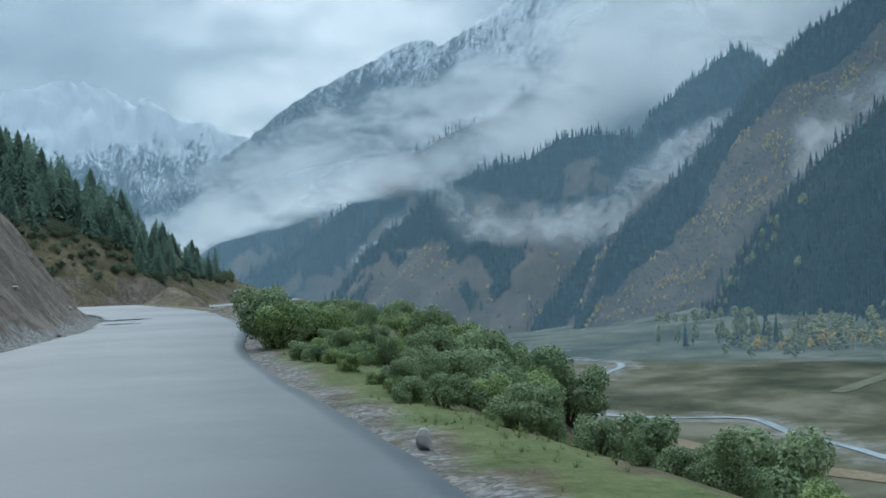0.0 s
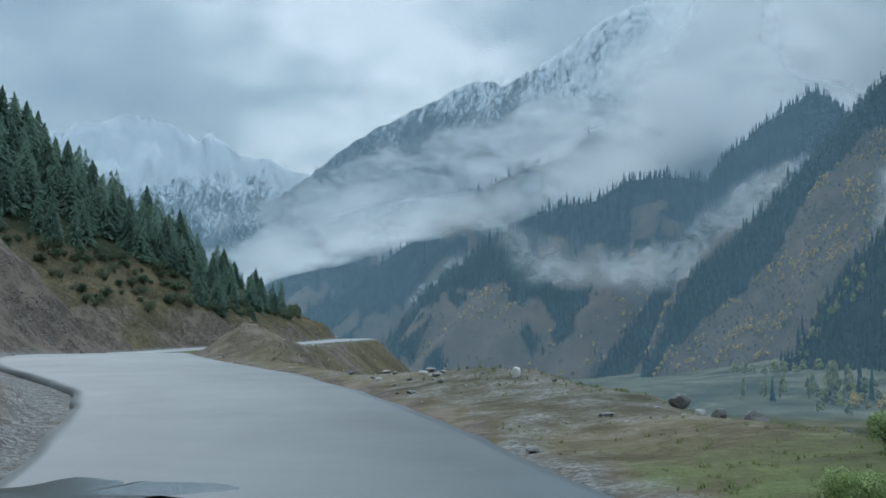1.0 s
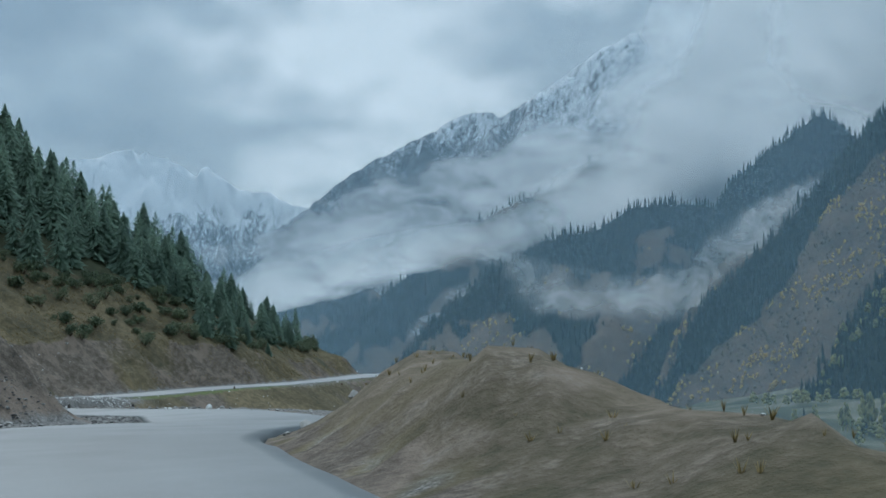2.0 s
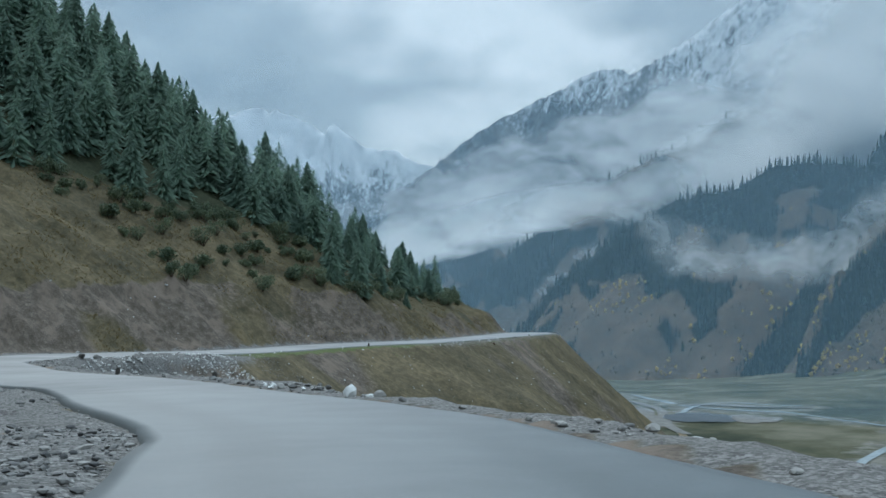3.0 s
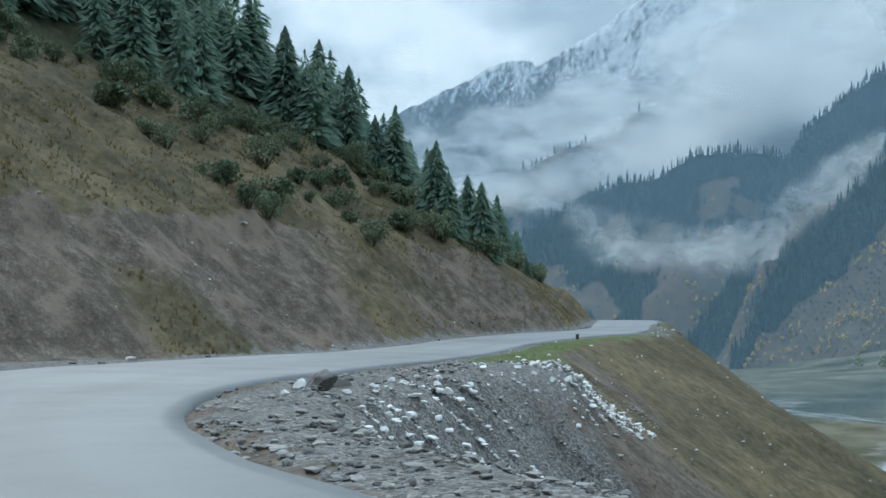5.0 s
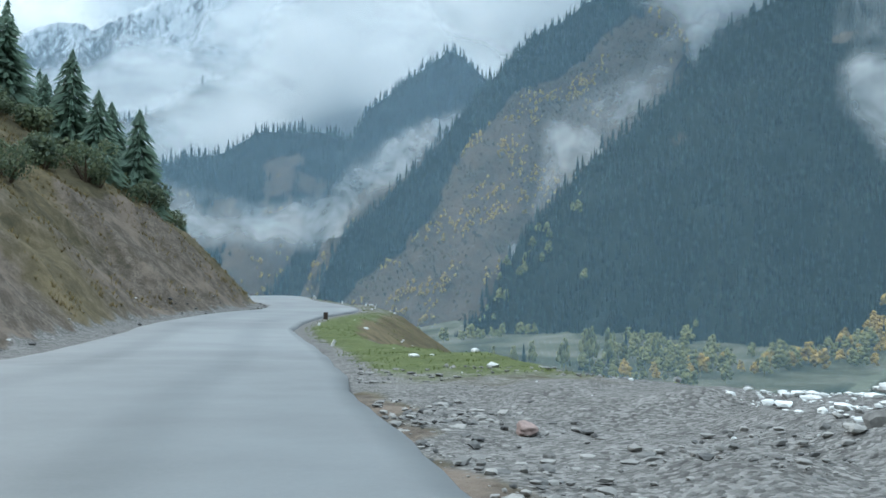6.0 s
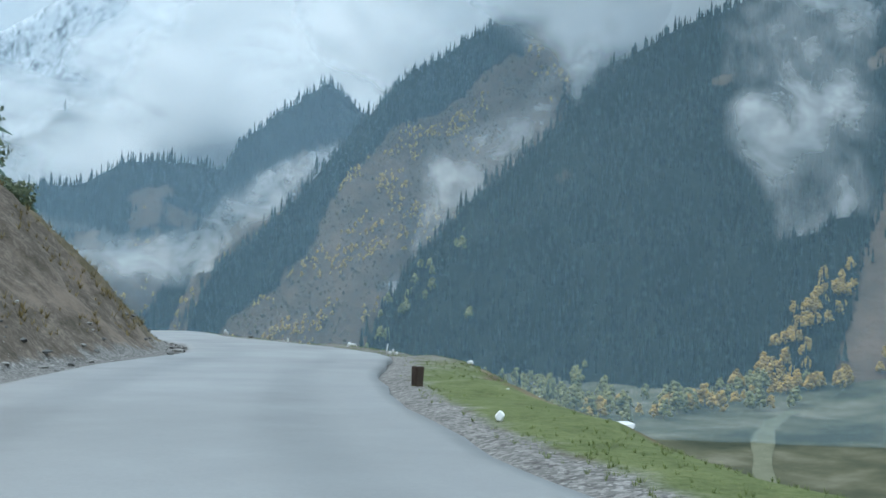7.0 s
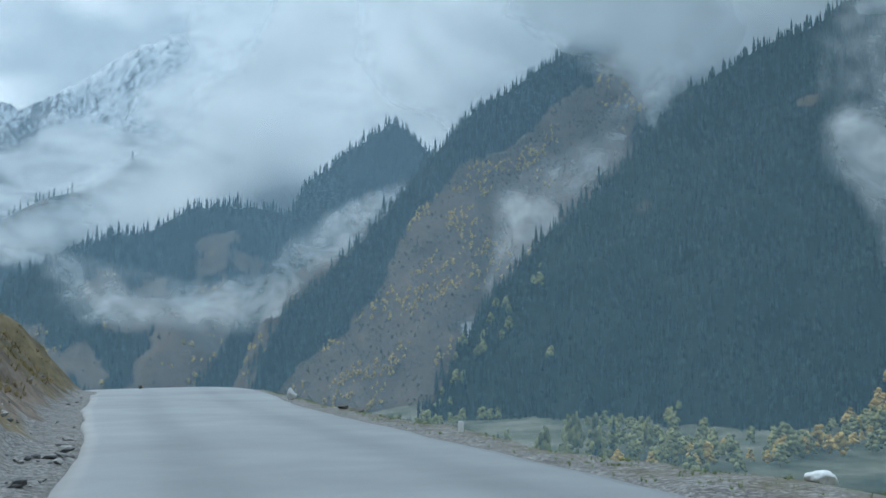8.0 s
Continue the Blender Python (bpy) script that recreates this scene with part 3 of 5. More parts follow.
build_ground()
build_road()


# ------------------------------------------------------------------ mountains across the valley
def crest_line(points, step):
    return spline(np.array(points, float), step)


def build_spur(name, label, crest, near, far, material, cover, seed, step=7.0, near_slope=0.85, far_slope=0.9, ragged=6.0, tilt=(0.1, -1.0)):
    """A mountain spur: a crest line with a flank towards the valley's mouth and one behind. cover(a, b) gives the forest."""
    c = crest_line(crest, step)
    t = np.array(tilt) / np.hypot(*tilt)
    nb = np.concatenate([-np.arange(far, 0, -step * 1.6), np.arange(0, near + step, step)])
    A, B = np.meshgrid(np.arange(len(c)), nb, indexing="ij")
    X = c[A, 0] + t[0] * np.abs(B) * np.sign(B)
    Y = c[A, 1] + t[1] * B
    base = c[A, 2]
    fade = np.clip(np.abs(B) / 30, 0.0, 1)
    rib = fbm(X / 38, Y / 38, base / 60, 4, seed)
    gully = 1 - np.abs(fbm(X / 70, B / 300, 0, 3, seed + 7))
    Z = base - np.where(B > 0, near_slope, far_slope) * np.abs(B) + fade * (ragged * rib - ragged * 1.3 * gully)
    Z += 0.25 * ragged * fbm(X / 11, Y / 11, 0, 3, seed + 3)
    u = A / (len(c) - 1)
    ob = mesh_object(name, np.stack([X, Y, Z], -1).reshape(-1, 3), grid_faces(len(c), len(nb)), material, True)
    f = cover(u, B, X, Y, Z)
    set_attr(ob, "forest", f)
    tagged(ob, label, "mountain", kind="structure")
    return X, Y, Z, f


def cone_tree(tiers, sides, seed):
    """A small ragged conifer of unit height for the far woods."""
    rng = np.random.default_rng(seed)
    v, f = [], []
    for k in range(tiers):
        z0, z1 = k / tiers * 0.85, min(1.0, (k + 1.9) / tiers * 0.9 + 0.1 * (k == tiers - 1))
        rad = 0.17 * (1 - 0.8 * k / tiers)
        o = len(v)
        v.append((0, 0, z1))
        for s in range(sides):
            a = 2 * math.pi * (s + 0.5 * k) / sides
            q = rad * rng.uniform(0.7, 1.25)
            v.append((q * math.cos(a), q * math.sin(a), z0 + rng.uniform(-0.03, 0.05)))
        f += [(o, o + 1 + s, o + 1 + (s + 1) % sides) for s in range(sides)]
    return np.array(v), np.array(f)


def round_tree(seed, clumps=6):
    """A small leafy tree of unit height: lumpy clumps on a short stem."""
    rng = np.random.default_rng(seed)
    v, f = [], []
    phi = (1 + 5 ** 0.5) / 2
    ico = np.array([(-1, phi, 0), (1, phi, 0), (-1, -phi, 0), (1, -phi, 0), (0, -1, phi), (0, 1, phi), (0, -1, -phi), (0, 1, -phi),
                    (phi, 0, -1), (phi, 0, 1), (-phi, 0, -1), (-phi, 0, 1)]) / 1.9
    tri = [(0, 11, 5), (0, 5, 1), (0, 1, 7), (0, 7, 10), (0, 10, 11), (1, 5, 9), (5, 11, 4), (11, 10, 2), (10, 7, 6), (7, 1, 8),
           (3, 9, 4), (3, 4, 2), (3, 2, 6), (3, 6, 8), (3, 8, 9), (4, 9, 5), (2, 4, 11), (6, 2, 10), (8, 6, 7), (9, 8, 1)]
    for k in range(clumps):
        h = 0.25 + 0.6 * k / clumps
        r = 0.155 * (8 / max(clumps, 8)) ** 0.42 * (1.15 - 0.55 * abs(h - 0.45) / 0.45) * rng.uniform(0.8, 1.2)
        a = k * 2.4
        o = len(v)
        q = 0.22 * (1 - 0.75 * h) * (0.6 + 0.8 * rng.random() if clumps > 8 else 0.9)
        c = np.array([q * math.cos(a), q * math.sin(a), h + (rng.uniform(-0.08, 0.08) if clumps > 8 else 0)])
        for p in ico:
            v.append(tuple(c + p * r * rng.uniform(0.65, 1.3, 3)))
        f += [(o + i, o + j, o + l) for i, j, l in tri]
    o = len(v)
    v += [(-0.02, 0, 0), (0.02, 0, 0), (0, 0.02, 0.4)]
    f.append((o, o + 1, o + 2))
    return np.array(v), np.array(f)


def scatter(name, label, category, places, heights, templates, material, seed, fat=(0.85, 1.25)):
    """Many small copies joined into one thing of kind stuff."""
    rng = np.random.default_rng(seed)
    V, F, o = [], [], 0
    pick = rng.integers(0, len(templates), len(places))
    for k, (tv, tf) in enumerate(templates):
        idx = np.where(pick == k)[0]
        if not len(idx):
            continue
        a = rng.uniform(0, 2 * math.pi, len(idx))
        w = heights[idx] * rng.uniform(*fat, len(idx))
        ca, sa = np.cos(a), np.sin(a)
        x = places[idx, 0, None] + w[:, None] * (ca[:, None] * tv[:, 0] - sa[:, None] * tv[:, 1])
        y = places[idx, 1, None] + w[:, None] * (sa[:, None] * tv[:, 0] + ca[:, None] * tv[:, 1])
        z = places[idx, 2, None] + heights[idx][:, None] * tv[:, 2]
        V.append(np.stack([x, y, z], -1).reshape(-1, 3))
        F.append((tf[None] + (o + np.arange(len(idx)) * len(tv))[:, None, None]).reshape(-1, 3))
        o += len(idx) * len(tv)
    if V:
        ob = mesh_object(name, np.vstack(V), np.vstack(F), material)
        tagged(ob, label, category, kind="stuff")


def sample_surface(X, Y, Z, weight, n, seed):
    """Random places on a grid surface, by weight and area."""
    rng = np.random.default_rng(seed)
    P = np.stack([X, Y, Z], -1)
    e1, e2 = P[1:, :-1] - P[:-1, :-1], P[:-1, 1:] - P[:-1, :-1]
    area = np.abs(e1[..., 0] * e2[..., 1] - e1[..., 1] * e2[..., 0])
    w = (area * weight[:-1, :-1]).ravel()
    if w.sum() <= 0:
        return np.zeros((0, 3))
    i = rng.choice(len(w), n, p=w / w.sum())
    u, v = rng.random((n, 1)), rng.random((n, 1))
    return P[:-1, :-1].reshape(-1, 3)[i] + e1.reshape(-1, 3)[i] * u + e2.reshape(-1, 3)[i] * v


CONES = [cone_tree(4, 5, s) for s in range(5)]
SLIMS = [round_tree(s + 20, 4) for s in range(5)]
ROUNDS = [round_tree(s, 18) for s in range(6)]
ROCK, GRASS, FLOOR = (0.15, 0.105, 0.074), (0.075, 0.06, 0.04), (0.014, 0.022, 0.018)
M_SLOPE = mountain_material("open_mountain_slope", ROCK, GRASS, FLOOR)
M_SNOW = snow_material()


SURFACES = {}


def forest_spur(name, label, crest, near, far, cover, seed, trees, height, shrubs=0, **more):
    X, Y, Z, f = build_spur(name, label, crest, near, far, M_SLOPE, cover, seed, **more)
    SURFACES[name] = np.stack([X, Y, Z], -1).reshape(-1, 3)
    rng = np.random.default_rng(seed)
    p = sample_surface(X, Y, Z, np.clip(f, 0, 1) ** 2, trees, seed)
    crest_pts = crest_line(crest, height * 0.42)
    crest_pts = crest_pts + rng.normal(0, height * 0.25, crest_pts.shape) * np.array([1, 1, 0])
    q = np.vstack([p, crest_pts - (0, 0, 0.6)])
    h = height * rng.uniform(0.6, 1.3, len(q))
    h[len(p):] *= rng.uniform(0.6, 1.5, len(crest_pts))
    scatter("conifer_forest", "dense dark conifer forest on a steep mountain spur", "forest", q, h, CONES, M_FARWOOD, seed, (0.6, 1.0))
    if shrubs:
        g = 0.22 * np.clip(1 - 2 * f, 0, 1) * np.clip(2 * fbm(X / 18, Y / 18, Z / 40, 3, seed + 50) - 0.1, 0, 1) + 2.5 * np.clip(1 - np.abs(f - 0.2) * 4, 0, 1)
        p = sample_surface(X, Y, Z, g, shrubs, seed + 1)
        k = int(len(p) * 0.27)
        rank = np.argsort(-fbm(p[:, 0] / 22, p[:, 1] / 22, p[:, 2] / 30, 3, seed + 60) + 0.5 * rng.random(len(p)))
        p = p[rank]
        scatter("autumn_shrubs", "yellow autumn shrubs scattered on an open slope", "shrub", p[:k], height * rng.uniform(0.3, 0.8, k), SLIMS, M_AUTUMN, seed + 2, (0.8, 1.2))
        scatter("brown_shrubs", "dull brown shrubs scattered on an open slope", "shrub", p[k:], height * rng.uniform(0.16, 0.5, len(p) - k), SLIMS, M_BROWN, seed + 3, (0.8, 1.3))


def band(width, wobble=18, seed=0, base=0.0, grove=0.3):
    """Forest along the crest down to about this distance, open below."""
    def cover(u, b, x, y, z):
        w = width + wobble * fbm(x / 45, y / 45, 0, 3, seed) + 0.35 * wobble * fbm(x / 9, y / 9, z / 9, 2, seed + 4)
        groves = np.clip(fbm(x / 34, y / 60, z / 90, 3, seed + 9) * 4 - grove * 4 - np.clip((b - 1.6 * width) / 60, 0, 2), 0, 1)
        return np.maximum(np.clip((w - b) / 10 + 0.5, 0, 1), groves) + base
    return cover


def patchy(level, scale, seed):
    def cover(u, b, x, y, z):
        return np.clip((fbm(x / scale, y / scale, z / scale, 3, seed) + level) * 3 + 0.5, 0, 1)
    return cover


def avenue(u, b, x, y, z):
    """Forest broken by a grassy avalanche track and thinning towards the sunny side."""
    x, y = (x - 11.6) / 1.101, (y + 19) / 1.133
    track = np.abs(x - 270 - 1.5 * (y - 400) + 9 * fbm(y / 40, 0.3, 0, 2, 88)) / 12
    thin = np.clip((x - 215 - 0.5 * (y - 400)) / 50, 0, 1) * np.clip((40 - z) / 70, 0, 1)
    f = np.clip((fbm(x / 60, y / 60, z / 60, 3, 71) + 0.75 - 0.75 * thin) * 3 + 0.5, 0, 1)
    return f * np.clip(track - 0.6, 0, 1)


def build_mountains():
    forest_spur("mountain_1", "steep spur covered in dark blue-green conifer forest",
                [(132, 603, -65), (148, 606, -45), (168, 612, -19), (187, 619, 6), (232, 625, 48), (274, 631, 81), (312, 637, 115), (362, 644, 147), (423, 650, 178), (500, 656, 230), (640, 670, 315)],
                345, 130, avenue, 101, 15500, 6.5, 0, near_slope=0.64, ragged=7, tilt=(-0.5, -1.0))
    forest_spur("mountain_2", "spur with conifer forest along its crest and a tan open slope",
                [(92, 762, -64), (107, 770, -39), (118, 790, -20), (136, 809, 1), (179, 829, 36), (217, 849, 74), (254, 869, 111), (293, 888, 149), (339, 908, 177), (425, 924, 240), (540, 940, 325)],
                230, 120, band(58, 16, 72, 0.0, 2.0), 102, 6800, 6.8, 5200, near_slope=0.8, ragged=7, tilt=(-0.5, -1.0))
    forest_spur("mountain_3", "forested spur with grassy gullies, half in the mist",
                [(40, 885, -110), (85, 892, -62), (120, 900, -15), (146, 910, 36), (177, 944, 87), (213, 974, 120), (263, 1003, 155), (285, 1030, 166), (330, 1045, 140), (420, 1050, 60)],
                180, 120, band(70, 30, 73, 0.0, 0.25), 103, 6200, 7.0, 1000, near_slope=0.85, ragged=8, tilt=(-0.45, -1.0))
    forest_spur("mountain_4", "distant forested spur with brown bare patches",
                [(-166, 1182, -113), (-138, 1170, -89), (-89, 1155, -29), (-64, 1140, -5), (-28, 1125, 23), (14, 1110, 47), (57, 1095, 67), (84, 1080, 69), (116, 1065, 87), (165, 1052, 90), (205, 1044, 78), (260, 1036, 45), (330, 1030, 10)],
                190, 140, band(50, 30, 74, 0.0, 0.12), 104, 6400, 8.5, 900, near_slope=0.85, tilt=(-0.4, -1.0), ragged=9, step=9.0)
    forest_spur("mountain_5", "far blue forested spur under low cloud",
                [(-333, 1510, -108), (-288, 1520, -68), (-275, 1535, -52), (-198, 1550, -6), (-135, 1565, 42), (-96, 1580, 65), (-47, 1595, 70), (11, 1610, 75), (115, 1630, 120), (250, 1650, 190)],
                220, 160, band(80, 40, 75), 105, 4200, 11, 0, near_slope=0.8, ragged=12, step=12.0)
    forest_spur("mountain_6", "farthest low forested spur at the bend of the valley",
                [(-551, 2030, -102), (-446, 2080, -17), (-381, 2140, 42), (-335, 2200, 72), (-263, 2260, 96), (-130, 2300, 145)],
                260, 200, band(100, 40, 76), 106, 1600, 14, 0, near_slope=0.7, ragged=14, step=18.0)
    forest_spur("mountain_7", "wooded knob rising out of the mist",
                [(-105, 1475, 61), (-35, 1470, 103), (10, 1475, 133), (79, 1480, 152), (118, 1485, 183), (196, 1490, 183), (320, 1510, 255)],
                160, 120, patchy(0.15, 60, 77), 107, 700, 11, 0, near_slope=0.8, ragged=12, step=12.0)
    forest_spur("mountain_8", "misty shoulder of the mountain with scattered conifers",
                [(63, 1190, 85), (138, 1190, 137), (180, 1190, 170), (208, 1190, 178), (253, 1190, 172), (310, 1200, 150), (400, 1210, 90)],
                32, 120, patchy(0.05, 50, 78), 108, 700, 8.5, 0, near_slope=0.8, ragged=9, step=10.0)
    forest_spur("mountain_9", "upper wooded shoulder fading into the cloud",
                [(362, 765, 129), (412, 770, 173), (446, 777, 200), (476, 783, 214), (502, 790, 214), (550, 790, 232), (620, 795, 270)],
                45, 80, patchy(0.2, 40, 79), 109, 500, 6.5, 0, near_slope=0.9)


def build_snow_range():
    def ridge(name, label, crest, near, far, seed, step, slope, ragged, snow):
        X, Y, Z, f = build_spur(name, label, crest, near, far, M_SNOW, lambda u, b, x, y, z: 0 * u, seed, step, slope, slope, ragged)
        ob = bpy.data.objects[name]
        set_attr(ob, "snow", np.clip(snow(X, Z), 0, 1))

    ridge("mountain_10", "jagged rocky ridge powdered with fresh snow",
          [(-573, 2680, 172), (-463, 2650, 244), (-331, 2635, 337), (-194, 2620, 401), (-125, 2605, 432), (-84, 2590, 452), (-57, 2575, 456), (-28, 2560, 451), (2, 2545, 437), (35, 2530, 448), (74, 2515, 468), (148, 2480, 512), (232, 2430, 562), (318, 2400, 600), (380, 2395, 640), (470, 2390, 590), (620, 2380, 470), (860, 2360, 300)], 280, 260, 201, 15, 0.85, 26,
          lambda x, z: np.clip((x - 20) / 120, 0, 1) * 0.22 + np.clip((z - 280) / 250, 0.1, 0.48))
    ridge("mountain_11", "high snow-covered peak with dark rock faces, half in the cloud",
          [(-1621, 3230, 351), (-1317, 3194, 423), (-1150, 3185, 462), (-1017, 3175, 459), (-917, 3166, 409), (-878, 3157, 391), (-844, 3149, 409), (-749, 3139, 348), (-667, 3130, 330), (-545, 3121, 287), (-348, 3106, 232), (-73, 3121, 290)], 650, 200, 202, 20, 0.8, 44,
          lambda x, z: np.clip((z - 110) / 230, 0.3, 1.0))


build_mountains()
build_snow_range()


# ------------------------------------------------------------------ mist
def mist(name, label, spine, thick, material, seed, bulge=8.0, lean=0.0):
    """A drifting bank of mist: a bulging sheet round a spine of places, with thick above and below each."""
    s = spline(np.array(spine, float), max(4.0, np.linalg.norm(np.subtract(spine[-1], spine[0])) / 60))
    n, m = len(s), 25
    v = np.linspace(-1, 1, m)
    w = np.interp(np.linspace(0, 1, n), np.linspace(0, 1, len(thick)), thick)
    u = np.linspace(0, 1, n)
    P = np.repeat(s[:, None, :], m, 1)
    P[..., 2] += v[None] * w[:, None]
    P[..., 1] += -bulge * (1 - v[None] ** 2) + lean * v[None] * w[:, None] + bulge * fbm(P[..., 0] / (4 * bulge), P[..., 2] / (4 * bulge), 0, 2, seed)
    rim = np.sqrt(np.clip(1 - v[None] ** 2, 0, 1)) * np.clip(np.minimum(u, 1 - u) * 5, 0, 1)[:, None] ** 0.5
    ob = mesh_object(name, P.reshape(-1, 3), grid_faces(n, m), material, True)
    set_attr(ob, "rim", rim)
    tagged(ob, label, "mist", kind="stuff")


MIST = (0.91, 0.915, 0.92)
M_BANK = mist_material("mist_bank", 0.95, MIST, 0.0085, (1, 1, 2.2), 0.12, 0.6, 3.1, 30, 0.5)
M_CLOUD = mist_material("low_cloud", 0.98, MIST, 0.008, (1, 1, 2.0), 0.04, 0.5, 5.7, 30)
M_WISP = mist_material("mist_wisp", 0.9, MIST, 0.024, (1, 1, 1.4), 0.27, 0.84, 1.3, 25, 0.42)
# sheet tints: the blue airlight of distance is put into their colour
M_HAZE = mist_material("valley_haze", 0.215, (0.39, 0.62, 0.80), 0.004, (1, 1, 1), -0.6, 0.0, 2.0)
M_HAZE_FAR = mist_material("far_haze_sheet", 0.12, (0.46, 0.66, 0.85), 0.003, (1, 1, 1), -0.6, 0.0, 2.0)

M_HAZE_MID = mist_material("middle_haze_sheet", 0.065, (0.42, 0.64, 0.84), 0.003, (1, 1, 1), -0.6, 0.0, 2.0)
M_HAZE_SNOW = mist_material("snow_range_haze_sheet", 0.07, (0.55, 0.66, 0.8), 0.003, (1, 1, 1), -0.6, 0.0, 2.0)


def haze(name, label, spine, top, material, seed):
    '''A see-through sheet with the blue of aerial haze painted in, fading out at its foot, top and ends.'''
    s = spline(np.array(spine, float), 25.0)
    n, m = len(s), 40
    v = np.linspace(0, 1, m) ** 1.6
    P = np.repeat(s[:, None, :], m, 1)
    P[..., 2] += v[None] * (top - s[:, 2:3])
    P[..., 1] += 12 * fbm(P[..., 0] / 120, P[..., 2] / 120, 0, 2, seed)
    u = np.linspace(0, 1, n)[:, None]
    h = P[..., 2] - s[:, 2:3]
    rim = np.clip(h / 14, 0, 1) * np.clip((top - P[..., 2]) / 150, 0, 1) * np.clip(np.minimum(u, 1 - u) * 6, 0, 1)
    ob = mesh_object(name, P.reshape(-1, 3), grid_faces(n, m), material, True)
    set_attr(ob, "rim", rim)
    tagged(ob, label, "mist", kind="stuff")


def step01(v, lo, hi):
    t = np.clip((v - lo) / (hi - lo), 0, 1)
    return t * t * (3 - 2 * t)


def cloud(name, label, xr, zr, depth, dense, material, seed, bulge):
    '''A wide bank of cloud: a bulging sheet whose density follows dense(x, z).'''
    xs, zs = np.linspace(*xr, 90), np.linspace(*zr, 70)
    X, Z = np.meshgrid(xs, zs, indexing="ij")
    Y = depth(X) + bulge * fbm(X / (6 * bulge), Z / (6 * bulge), 0, 3, seed)
    ends = step01(X, xr[0], xr[0] + 60) * step01(-X, -xr[1], -xr[1] + 60)
    warp = bulge * 1.6 * fbm(X / (5 * bulge), Z / (3.5 * bulge), 0, 3, seed + 5)
    ob = mesh_object(name, np.stack([X, Y, Z], -1).reshape(-1, 3), grid_faces(90, 70), material, True)
    set_attr(ob, "rim", np.clip(dense(X + warp, Z + 0.5 * warp), 0, 1) * ends)
    tagged(ob, label, "cloud", kind="stuff")


def build_mist():
    haze("valley_haze", "blue tinted sheet across the valley standing in for haze", [(-420, 520, -50), (-200, 470, -50), (-60, 420, -49), (90, 350, -46), (180, 300, -44), (330, 250, -35), (620, 210, -10)], 430, M_HAZE, 310)
    haze("valley_haze", "tinted sheet between the forested spurs standing in for haze", [(-700, 1350, -130), (-250, 1330, -110), (-60, 1230, -85), (60, 980, -75), (200, 882, -45), (330, 914, -5), (620, 960, 35)], 560, M_HAZE_FAR, 311)
    haze("valley_haze", "blue tinted sheet before the forested spurs standing in for haze", [(-700, 800, -90), (-250, 760, -80), (0, 730, -70), (130, 690, -60), (300, 720, -20), (620, 780, 30)], 430, M_HAZE_MID, 314)
    haze("valley_haze", "faint tinted sheet before the snowy range standing in for haze", [(-1600, 2400, -130), (-700, 2000, -130), (-200, 1930, -100), (300, 1860, -30), (900, 1780, 0)], 900, M_HAZE_SNOW, 312)
    # sheets of cloud: depth along the valley, and how dense the cloud is at each place
    cloud("low_cloud", "grey cloud wrapped round the snowy ridge", (-850, 1400), (-130, 960), lambda x: 2130 - 0.12 * x,
          lambda x, z: step01(np.interp(x, [-820, -470, -345, -180, 0, 135, 200, 260, 330, 420, 1400], [122, 158, 245, 308, 345, 384, 430, 515, 670, 900, 1600]) - z, -40, 80) * step01(x, -745, -440) * (0.82 + 0.18 * step01(x, -100, 300)), M_BANK, 301, 22)
    cloud("low_cloud", "grey cloud hiding the upper mountain", (-220, 1150), (-40, 760), lambda x: 1135 - 0.05 * np.clip(x - 100, 0, 900),
          lambda x, z: (0.45 + 0.55 * step01(z - 0.32 * x, -10, 60)) * step01(x + 0.35 * (z - 100), -135, 155) * step01(z, -20, 65) * step01(np.interp(x, [-208, -109, -4, 90, 137, 173, 209, 260, 330, 420], [34, 76, 128, 186, 226, 267, 345, 470, 680, 1000]) - z, -15, 75), M_CLOUD, 302, 14)
    cloud("low_cloud", "cloud swallowing the tops of the spurs", (160, 960), (90, 690), lambda x: 884 + 0.33 * np.clip(x - 180, 0, 220),
          lambda x, z: step01(z - np.interp(x, [160, 200, 230, 325, 650], [198, 160, 136, 118, 118]), -8, 44) * step01(x, 162, 220), M_CLOUD, 303, 10)
    cloud("low_cloud", "torn cloud round the rocky summit", (235, 890), (70, 600), lambda x: 766 - 0.1 * (x - 280),
          lambda x, z: step01(z - np.interp(x, [225, 266, 294, 372, 472, 790], [222, 168, 148, 128, 148, 190]), -8, 46) * step01(x, 228, 278), M_CLOUD, 304, 8)
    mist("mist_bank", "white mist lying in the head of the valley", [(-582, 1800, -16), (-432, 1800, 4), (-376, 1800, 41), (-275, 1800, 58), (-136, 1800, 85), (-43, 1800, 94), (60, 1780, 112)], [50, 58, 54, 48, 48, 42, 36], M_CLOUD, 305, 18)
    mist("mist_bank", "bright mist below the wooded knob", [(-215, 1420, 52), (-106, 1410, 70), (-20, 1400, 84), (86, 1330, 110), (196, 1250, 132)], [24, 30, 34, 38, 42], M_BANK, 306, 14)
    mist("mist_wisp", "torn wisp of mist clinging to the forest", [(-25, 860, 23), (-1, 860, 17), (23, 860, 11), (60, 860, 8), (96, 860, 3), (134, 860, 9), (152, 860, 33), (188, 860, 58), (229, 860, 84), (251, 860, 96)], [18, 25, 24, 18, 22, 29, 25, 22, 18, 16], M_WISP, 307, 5)
